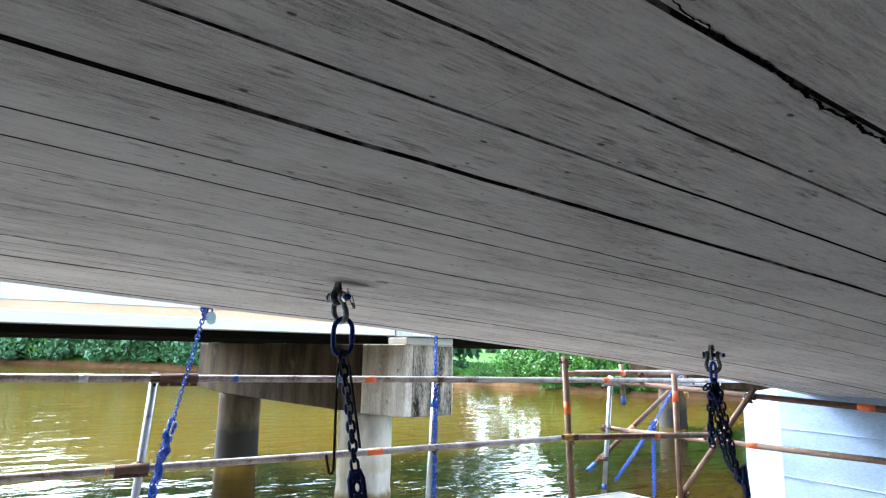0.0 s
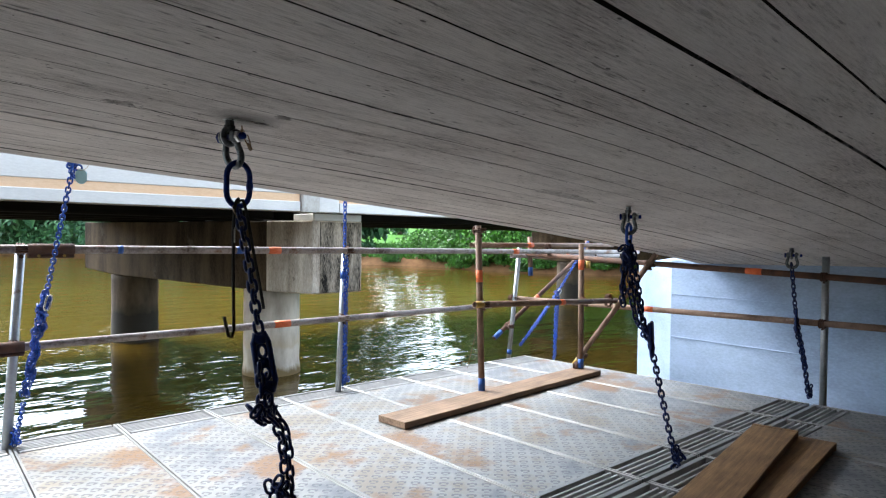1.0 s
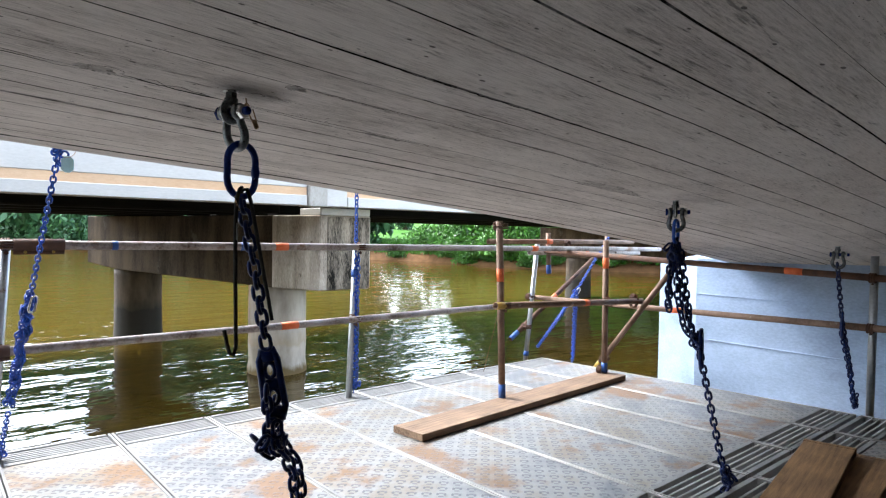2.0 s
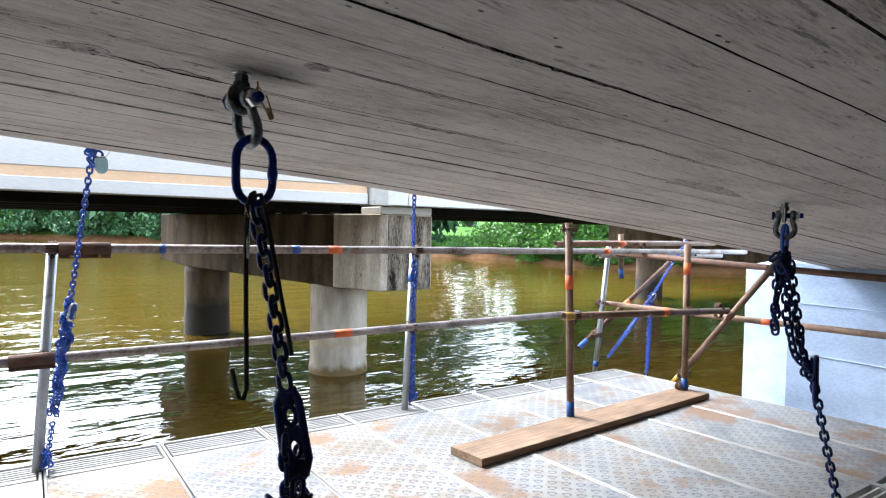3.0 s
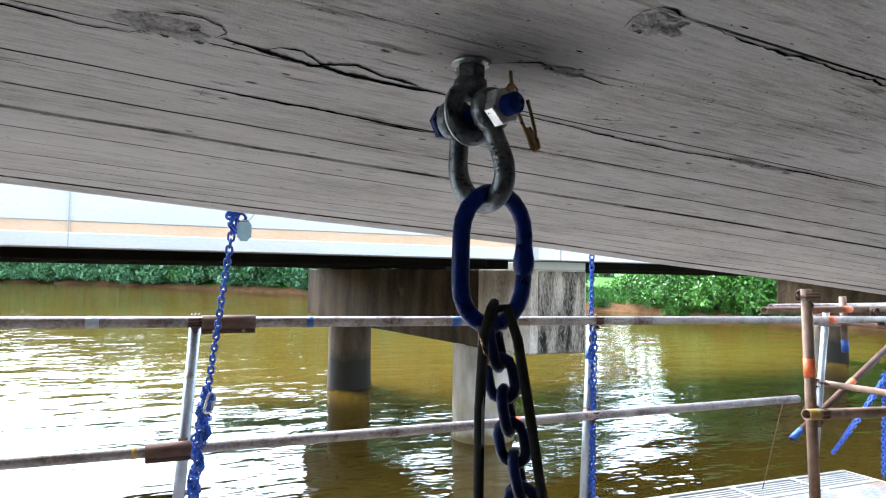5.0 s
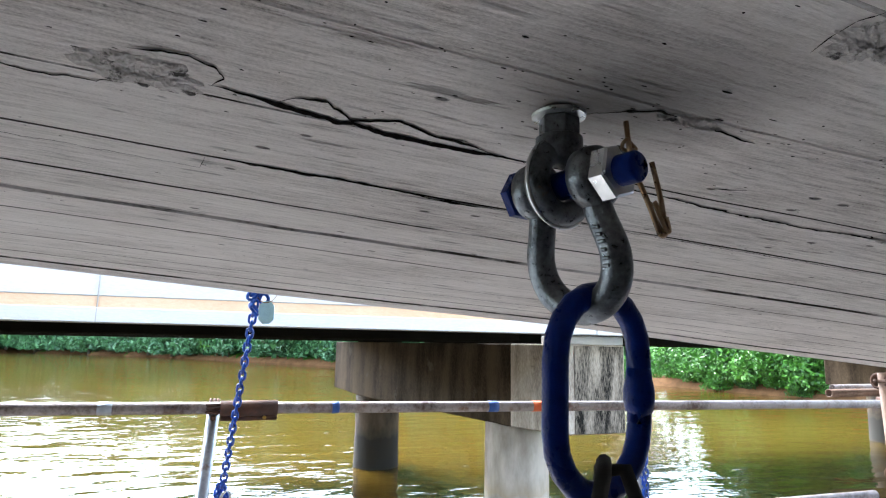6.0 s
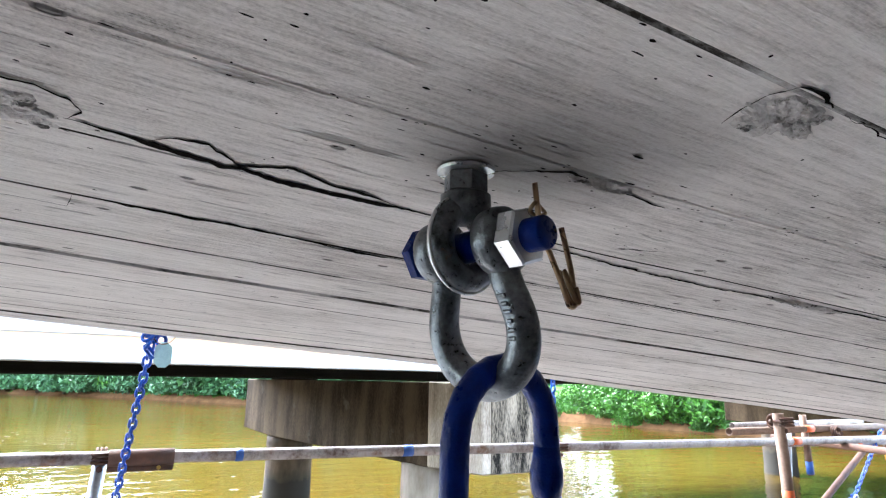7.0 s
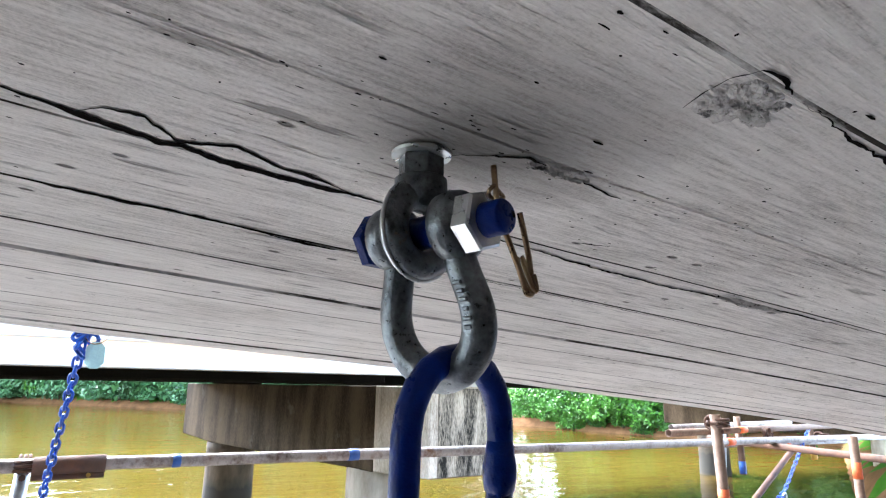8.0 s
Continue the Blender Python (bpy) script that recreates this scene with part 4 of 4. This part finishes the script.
    for y, z, r in prof[-2::-1]:
        path.append((0, -y, zp + z))
        rad.append(r)
    fine_path, fine_rad = [], []
    for i in range(len(path) - 1):
        p0, p1, p2, p3 = (Vector(path[max(0, min(len(path) - 1, i + q))]) for q in (-1, 0, 1, 2))
        for s in ((0.0, 0.34, 0.67) if detail else (0.0,)):
            fine_path.append(0.5 * ((2 * p1) + (p2 - p0) * s + (2 * p0 - 5 * p1 + 4 * p2 - p3) * s * s + (3 * p1 - p0 - 3 * p2 + p3) * s ** 3))
            fine_rad.append(rad[i] + (rad[i + 1] - rad[i]) * s)
    fine_path.append(Vector(path[-1]))
    fine_rad.append(rad[-1])
    bow = sweep(fine_path, fine_rad, 20 if detail else 10)
    ears = [moved(lathe([(0.0160, -0.0085), (0.0188, -0.0060), (0.0198, 0.0), (0.0188, 0.0060), (0.0160, 0.0085)], sides), Matrix.Translation((0, s * 0.0235, zp)) @ axis_turn((0, 1, 0))) for s in (1, -1)]
    put("bow", mesh("bow", *swung(join(bow, *ears)), SHACKLE, True), root, None, "dull pitted galvanised bow")
    if detail:
        # raised casting marks, plain bars
        for i, (dz, w) in enumerate(((-0.030, 0.006), (-0.0345, 0.005), (-0.039, 0.006), (-0.044, 0.004), (-0.049, 0.006), (-0.0535, 0.005))):
            y = -float(np.interp(-dz, (0.026, 0.037, 0.047, 0.058), (0.0250, 0.0285, 0.0305, 0.0295)))
            put("casting_mark", mesh("casting_mark", *swung(block((-0.0104, y - w / 2, zp + dz - 0.0012), (-0.0085, y + w / 2, zp + dz + 0.0012), 0.0006)), SHACKLE), root)
        y0 = -0.0545
        wire = [(-0.004, y0, zp + 0.027), (-0.002, y0, zp + 0.015), (0.001, y0, zp), (0.007, y0 - 0.002, zp - 0.014), (0.0165, y0 - 0.003, zp - 0.034), (0.0225, y0 - 0.003, zp - 0.0465)]
        wire += [(0.0275 - 0.0045 * math.cos(0.5 * k), y0 - 0.003, zp - 0.0470 - 0.0045 * math.sin(0.5 * k)) for k in range(7)]
        wire += [(0.0305, y0 - 0.003, zp - 0.040), (0.026, y0 - 0.004, zp - 0.024), (0.019, y0 - 0.005, zp - 0.007), (0.013, y0 - 0.006, zp + 0.004)]
        wire = [(0.85 * x, y, zp + (z - zp) * (0.72 if z < zp else 1)) for x, y, z in wire]
        coil = [(0.0223 + 0.0020 * math.cos(a) + 0.0052 * math.sin(a), y0 - 0.0055 + 0.0005 * a, zp - 0.0265 - 0.0085 * math.sin(a)) for a in [0.4 * k for k in range(30)]]
        put("cotter", mesh("cotter", *join(sweep(wire, 0.0016, 8), sweep(coil, 0.0012, 8)), COTTER, True), root, None, "bronze wire safety clip")
        clipring = [(0.0055 * math.cos(2 * math.pi * k / 14), -0.0535 + 0.0015 * math.sin(2 * math.pi * k / 7), zp + 0.0135 + 0.0035 * math.sin(2 * math.pi * k / 14)) for k in range(14)]
        put("clip_ring", mesh("clip_ring", *sweep(clipring, 0.0012, 6, True), COTTER, True), root)
    return root


PIN = math.degrees(math.atan2(0.295, 0.955))
bow_shackle((0.962, 2.0, surface_z(0.962, 2.0)), 1.0, PIN)
bow_shackle((2.967, 2.005, surface_z(2.967, 2.005)), 1.03, 27, False)
bow_shackle((5.06, 1.985, surface_z(5.06, 1.985)), 1.12, 10, False)

# oval master link through the bow
ml = thing("master_link", (0.987, 1.998, 1.352), "dark blue lacquered oval master link with a weld bulge", "chain link", turn=pose(0, 0, 0, 2, -1, PIN))
pts = loop_points(0.122, 0.0795, 10)
dense = []
for i in range(len(pts)):
    a, b = Vector(pts[i]), Vector(pts[(i + 1) % len(pts)])
    for s in range(max(1, int((b - a).length / 0.007))):
        dense.append(a.lerp(b, s / max(1, int((b - a).length / 0.007))))
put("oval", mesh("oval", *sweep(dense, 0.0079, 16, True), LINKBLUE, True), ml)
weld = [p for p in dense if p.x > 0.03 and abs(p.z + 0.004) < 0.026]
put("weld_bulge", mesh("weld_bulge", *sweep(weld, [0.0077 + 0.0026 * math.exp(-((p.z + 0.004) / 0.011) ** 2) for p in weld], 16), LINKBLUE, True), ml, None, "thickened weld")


def cord(points, r, label):
    root = thing("cord", points[0], label, "cord", "black cords")
    p0 = Vector(points[0])
    put("strand", mesh("strand", *sweep([Vector(p) - p0 for p in points], r, 8), CORD, True), root)


cord([(0.993, 2.012, 1.287), (0.985, 1.992, 1.312), (0.975, 1.978, 1.307), (0.967, 1.975, 1.285), (0.966, 1.98, 1.22), (0.969, 1.985, 1.08), (0.971, 1.985, 0.945), (0.965, 1.985, 0.926),
      (0.957, 1.985, 0.93), (0.950, 1.985, 0.955), (0.944, 1.985, 0.985)], 0.0046, "black cord hanging from the master link in a hook-shaped bend")
cord([(0.985, 2.0, 1.305), (0.995, 1.985, 1.308), (1.0, 1.975, 1.28), (1.012, 1.975, 1.22), (1.03, 1.978, 1.13), (1.047, 1.98, 1.05), (1.056, 1.98, 1.0)], 0.0046, "black cord lying along the chain")


def tag_plate(at, turn, size, mat, label, ring_r):
    root = thing("rating_tag", at, label, "tag", "chain tags", turn=turn)
    w, h = size
    c = min(w, h) * 0.3
    prof = [(-w / 2 + c, 0), (w / 2 - c, 0), (w / 2, -c), (w / 2, -h + c), (w / 2 - c, -h), (-w / 2 + c, -h), (-w / 2, -h + c), (-w / 2, -c)]
    v = [(x, y, z) for y in (-0.001, 0.001) for x, z in prof]
    f = [tuple(range(8)), tuple(range(15, 7, -1))] + [(i, i + 8, (i + 1) % 8 + 8, (i + 1) % 8) for i in range(8)]
    put("plate", mesh("plate", v, f, mat), root)
    ring = [(ring_r * math.cos(2 * math.pi * k / 20), 0.3 * ring_r * math.sin(2 * math.pi * k / 20), ring_r * 0.8 + ring_r * math.sin(2 * math.pi * k / 20)) for k in range(20)]
    put("wire_ring", mesh("wire_ring", *sweep(ring, 0.0014, 6, True), COTTER, True), root, None, "thin wire ring")
    return root


t1 = tag_plate((0.972, 1.985, 1.262), pose(0, 0, 0, 0, 2, 62), (0.020, 0.075), TAGSTEEL, "stamped steel rating tag on a wire ring", 0.016)
for i in range(6):
    put("stamped_mark", mesh("stamped_mark", *block((-0.004 + 0.001 * (i % 2), -0.0014, -0.016 - 0.008 * i), (0.004, -0.0008, -0.013 - 0.008 * i)), SHACKLE), t1)
tag_plate(left_at(0.035) + Vector((0.030, -0.012, -0.01)), pose(0, 0, 0, 0, 0, -25), (0.046, 0.066), TAG, "pale blue octagonal tag on the chain", 0.03)


# ---- cracks and mortar patches in the soffit ----
def crack(points, width, seed, name="crack"):
    rng = random.Random(seed)
    pts = []
    for (x0, y0), (x1, y1) in zip(points, points[1:]):
        n = max(2, int(math.hypot(x1 - x0, y1 - y0) / 0.0035))
        pts += [(x0 + (x1 - x0) * i / n, y0 + (y1 - y0) * i / n) for i in range(n)]
    pts.append(points[-1])
    v, f = [], []
    drift = 0.0
    for i, (x, y) in enumerate(pts):
        drift = drift * 0.75 + rng.gauss(0, 0.0009)
        taper = min(1, 5 * i / len(pts) + 0.05, 5 * (1 - i / len(pts)) + 0.05)
        lo, hi = (width * taper * max(0.10, min(1.5, 0.85 + 1.0 * noise.noise(Vector((x * 55, seed * 3.1 + q, y * 55))) + rng.gauss(0, 0.16))) * 0.5 for q in (0, 7))
        z = surface_z(x, y) - 0.0007
        v += [(x, y + drift - lo, z), (x, y + drift, z - 0.0002), (x, y + drift + hi, z)]
    for i in range(len(pts) - 1):
        q = 3 * i
        f += [(q, q + 1, q + 4, q + 3), (q + 1, q + 2, q + 5, q + 4)]
    tagged(new(name, mesh(name, v, f, VOID)), "dark open crack along a board joint in the concrete", "crack", "cracks in the soffit", "structure")


crack([(-0.3, 2.095), (0.0, 2.102), (0.30, 2.10), (0.54, 2.103), (0.645, 2.112), (0.69, 2.10)], 0.009, 18)
crack([(0.744, 2.071), (0.784, 2.079), (0.833, 2.089), (0.872, 2.095), (0.911, 2.093), (0.945, 2.09), (0.985, 2.092)], 0.0085, 1)
crack([(0.784, 2.079), (0.795, 2.068), (0.804, 2.064), (0.82, 2.061), (0.841, 2.083), (0.856, 2.072), (0.872, 2.067), (0.901, 2.075), (0.922, 2.079), (0.955, 2.089)], 0.0045, 2)
crack([(0.99, 2.098), (1.06, 2.102), (1.12, 2.106), (1.27, 2.118), (1.49, 2.105), (1.7, 2.10)], 0.0042, 3)
crack([(-0.5, 2.27), (0.1, 2.266), (0.731, 2.268)], 0.0024, 20)
crack([(0.731, 2.268), (0.734, 2.25), (0.737, 2.231)], 0.003, 4)
crack([(0.737, 2.230), (0.812, 2.226), (0.90, 2.227), (0.981, 2.238), (1.032, 2.231)], 0.0072, 5)
crack([(1.032, 2.231), (1.2, 2.234), (1.6, 2.235)], 0.002, 15)
crack([(0.975, 1.992), (0.99, 1.98), (1.012, 1.966), (1.045, 1.966), (1.074, 1.971), (1.10, 1.975)], 0.0028, 6)
crack([(1.07, 1.84), (1.17, 1.846), (1.4, 1.842)], 0.003, 7)
crack([(0.86, 1.572), (1.02, 1.566), (1.15, 1.574), (1.36, 1.573), (1.9, 1.568)], 0.005, 8)
crack([(0.56, 0.405), (0.85, 0.42), (1.3, 0.43)], 0.0055, 9)
crack([(1.148, 2.066), (1.174, 2.057)], 0.0032, 10)
crack([(1.38, 2.105), (1.46, 2.12), (1.52, 2.103)], 0.004, 12)
crack([(2.2, 2.095), (2.5, 2.10), (2.9, 2.09)], 0.006, 13)
crack([(1.5, 1.845), (1.9, 1.84), (2.3, 1.85)], 0.005, 14)
crack([(1.033, 1.876), (1.029, 1.860), (1.028, 1.848), (1.033, 1.836), (1.047, 1.832), (1.06, 1.838)], 0.0032, 16)
crack([(0.70, 2.045), (0.719, 2.039), (0.734, 2.036), (0.748, 2.042), (0.754, 2.058), (0.746, 2.07)], 0.0036, 17)
crack([(0.578, 0.684), (0.588, 0.62), (0.595, 0.553)], 0.0022, 19)


# blow holes and spalls beside the joints
def blow_holes():
    g = random.Random(8)
    v, f = [], []
    for k in range(1500):
        line = g.choice((1.84, 1.85, 1.962, 1.962, 1.962, 2.05, 2.09, 2.235, 1.9, 2.02, 1.575, 1.25, 0.88, 2.5, 2.75))
        x, y = g.uniform(0.3, 2.6), line + g.gauss(0, 0.012 if k % 3 else 0.05)
        rx, ry = g.uniform(0.0006, 0.0026) * (1.8 if g.random() < 0.1 else 1), g.uniform(0.0004, 0.0011)
        n = len(v)
        for q in range(7):
            a = 2 * math.pi * q / 7
            r = g.uniform(0.7, 1.2)
            px, py = x + rx * r * math.cos(a), y + ry * r * math.sin(a)
            v.append((px, py, surface_z(px, py) - 0.0008))
        f.append(tuple(range(n, n + 7)))
    tagged(new("blow_holes", mesh("blow_holes", v, f, VOID)), "small dark blow holes in the concrete", "blow holes", kind="stuff")


blow_holes()


def mortar_patch(cx, cy, rx, ry, seed):
    rng = random.Random(seed)
    n, rings = 60, 9
    v, f = [(cx, cy, surface_z(cx, cy) - 0.003)], []
    for r in range(1, rings + 1):
        for k in range(n):
            a = 2 * math.pi * k / n
            s = r / rings * (1 + 0.55 * noise.noise(Vector((math.cos(a) * 1.6, math.sin(a) * 1.6, seed))) + 0.2 * noise.noise(Vector((math.cos(a) * 6, math.sin(a) * 6, seed))))
            x, y = cx + rx * s * math.cos(a), cy + ry * s * math.sin(a)
            z = surface_z(x, y) - (0.0018 * (1 - (r / rings) ** 3) + (rng.uniform(-0.0010, 0.0016) if r < rings else -0.002))
            v.append((x, y, z))
    for k in range(n):
        f.append((0, 1 + k, 1 + (k + 1) % n))
    for r in range(rings - 1):
        for k in range(n):
            a, b = 1 + r * n + k, 1 + r * n + (k + 1) % n
            f.append((a, a + n, b + n, b))
    tagged(new("mortar_patch", mesh("mortar_patch", v, f, PATCH, True)), "rough pitted mortar patch on the concrete", "mortar patch", "mortar patches in the soffit", "structure")


mortar_patch(0.705, 2.075, 0.042, 0.026, 1)
mortar_patch(1.052, 1.857, 0.024, 0.016, 2)
mortar_patch(1.04, 1.968, 0.026, 0.006, 3)
mortar_patch(1.45, 2.11, 0.06, 0.010, 4)
mortar_patch(2.55, 2.07, 0.25, 0.05, 5)


# ---- trees, scrub and grass on the banks ----
def crown_mesh(name, seed, radius, height, count, leaf, mat, droop=0.0):
    rng = np.random.default_rng(seed)
    clumps = [(rng.normal(0, radius * 0.45), rng.normal(0, radius * 0.45), rng.uniform(0.12, 1.0) * height, rng.uniform(0.25, 0.55) * radius) for _ in range(26)]
    v, f = [], []
    for i in range(count):
        cx, cy, cz, cr = clumps[int(rng.integers(0, len(clumps)))]
        d = rng.normal(0, 1, 3)
        d /= np.linalg.norm(d)
        rr = cr * rng.uniform(0.55, 1.05)
        p = np.array((cx, cy, cz)) + d * rr * np.array((1, 1, 0.8))
        if p[2] < 0.05:
            p[2] = rng.uniform(0.05, 0.4)
        a, b = rng.normal(0, 1, 3), rng.normal(0, 1, 3)
        a[2] -= droop
        a /= np.linalg.norm(a)
        b -= a * a.dot(b)
        b /= np.linalg.norm(b)
        s = leaf * rng.uniform(0.6, 1.3)
        n = len(v)
        v += [p - a * s, p + b * s * 0.45, p + a * s, p - b * s * 0.45]
        f += [(n, n + 1, n + 2), (n, n + 2, n + 3)]
    return mesh(name, v, f, mat)


def trunk_mesh(seed, radius, height):
    rng = random.Random(seed)
    base = 0.05 * height + 0.05
    pieces = [sweep([(0, 0, -0.4), (rng.uniform(-.1, .1), rng.uniform(-.1, .1), height * 0.35), (rng.uniform(-.3, .3), rng.uniform(-.3, .3), height * 0.8)], [base, base * 0.7, base * 0.2], 8)]
    for k in range(6):
        z = height * rng.uniform(0.15, 0.6)
        a = rng.uniform(0, 6.28)
        pieces.append(sweep([(0, 0, z), (radius * 0.4 * math.cos(a), radius * 0.4 * math.sin(a), z + height * 0.15), (radius * 0.75 * math.cos(a), radius * 0.75 * math.sin(a), z + height * 0.3)], [base * 0.4, base * 0.25, base * 0.08], 6))
    return mesh("trunk", *join(*pieces), BARK, True)


def tree(name, seed, radius, height, count, leaf, mat, label, droop=0.0):
    root = thing(name, (0, 0, -60), label, "tree" if "tree" in name else "bush", "bank trees and scrub")
    put("trunk", trunk_mesh(seed, radius, height), root)
    put("crown", crown_mesh("crown", seed, radius, height, count, leaf, mat, droop), root)
    return root


KINDS = [tree("bank_tree", 1, 2.3, 4.6, 5200, 0.17, LEAF, "leafy dark green tree on the river bank"),
         tree("bank_bush", 2, 2.0, 2.4, 4600, 0.14, LEAF, "dense dark green bush hanging over the river bank", 0.6),
         tree("bank_tree", 3, 3.4, 6.5, 5200, 0.30, LEAF_PALE, "grey-green willow tree on the far bank", 0.8),
         tree("bank_bush", 4, 2.6, 3.2, 4200, 0.24, LEAF_PALE, "grey-green bush at the water's edge", 0.5),
         tree("bank_bush", 5, 1.2, 1.3, 2600, 0.10, LEAF, "low green bush on the river bank", 0.2)]


def plant(kind, x, y, s, turn):
    return copy_thing(KINDS[kind], pose(x, y, ground_z(x, y) - 0.05, 0, 0, turn) @ Matrix.Scale(s, 4))


rng = random.Random(9)
# near scrub on the right-hand bank
for y in (16.5, 18.0, 19.5, 21.0, 22.5, 24.0, 25.5, 27.2, 29.0, 30.6):
    x = bank_x(y)
    plant(1, x + rng.uniform(0.6, 1.6), y, rng.uniform(0.75, 1.05), rng.uniform(0, 360))
    plant(0, x + rng.uniform(2.5, 4.5), y + rng.uniform(-1, 1), rng.uniform(1.0, 1.4), rng.uniform(0, 360))
    plant(2, x + rng.uniform(5.5, 9), y + rng.uniform(-1, 1), rng.uniform(1.3, 1.8), rng.uniform(0, 360))
    plant(4, x + rng.uniform(-0.1, 0.5), y + 0.8, rng.uniform(0.6, 1.0), rng.uniform(0, 360))
for y in (32.0, 33.4, 35.5, 38.0, 41.0):
    plant(4, bank_x(y) + rng.uniform(0.3, 1.2), y, rng.uniform(0.5, 0.8), rng.uniform(0, 360))
# taller clump where the scrub meets the meadow
for dx, y, s in ((1.0, 29.6, 1.2), (1.6, 31.2, 1.25), (2.2, 32.8, 1.15), (3.2, 34.4, 1.2), (4.6, 31.8, 1.5), (5.4, 29.8, 1.6)):
    plant(0, bank_x(y) + dx, y, s, rng.uniform(0, 360))
    plant(1, bank_x(y) + 0.7, y + 0.7, rng.uniform(0.6, 0.85), rng.uniform(0, 360))
# trees beyond the meadow
for k in range(9):
    plant(2, 62 + 5 * k + rng.uniform(-3, 3), 78 - 5 * k + rng.uniform(-4, 4), rng.uniform(0.9, 1.3), rng.uniform(0, 360))
for k in range(5):
    plant(0, 36 + 2.2 * k, 33 + rng.uniform(-2, 1), rng.uniform(0.7, 1.0), rng.uniform(0, 360))
# willows along the far reach
reach = along([(bank_x(y), y, 0) for y in range(43, 172, 2)], 3.4)
for p in reach:
    far = 1 + p.y / 260
    plant(3, p.x + rng.uniform(0.3, 2.0), p.y + rng.uniform(0, 1.5), rng.uniform(0.6, 1.0) * far, rng.uniform(0, 360))
    plant(2, p.x + rng.uniform(1, 5), p.y + rng.uniform(3, 7), rng.uniform(1.2, 1.8) * far, rng.uniform(0, 360))
    if rng.random() < 0.5:
        plant(0, p.x + rng.uniform(1, 4), p.y + rng.uniform(2, 5), rng.uniform(1.3, 2.0) * far, rng.uniform(0, 360))
for k in KINDS:
    k.location = (75 + 9 * KINDS.index(k), 30, ground_z(75 + 9 * KINDS.index(k), 30))


def grass_field():
    g = np.random.default_rng(3)
    v, f = [], []
    for _ in range(26000):
        y = g.uniform(14, 62)
        x = bank_x(y) + 0.7 + abs(g.normal(0, 7))
        z = ground_z(x, y)
        h = g.uniform(0.12, 0.38)
        a = g.uniform(0, 6.28)
        dx, dy = 0.05 * math.cos(a), 0.05 * math.sin(a)
        lx, ly = g.normal(0, 0.1), g.normal(0, 0.1)
        n = len(v)
        v += [(x - dx, y - dy, z - 0.03), (x + dx, y + dy, z - 0.03), (x + lx, y + ly, z + h)]
        f.append((n, n + 1, n + 2))
    tagged(new("grass", mesh("grass", v, f, BLADES)), "bright green meadow grass on the river bank", "grass", kind="stuff")


grass_field()
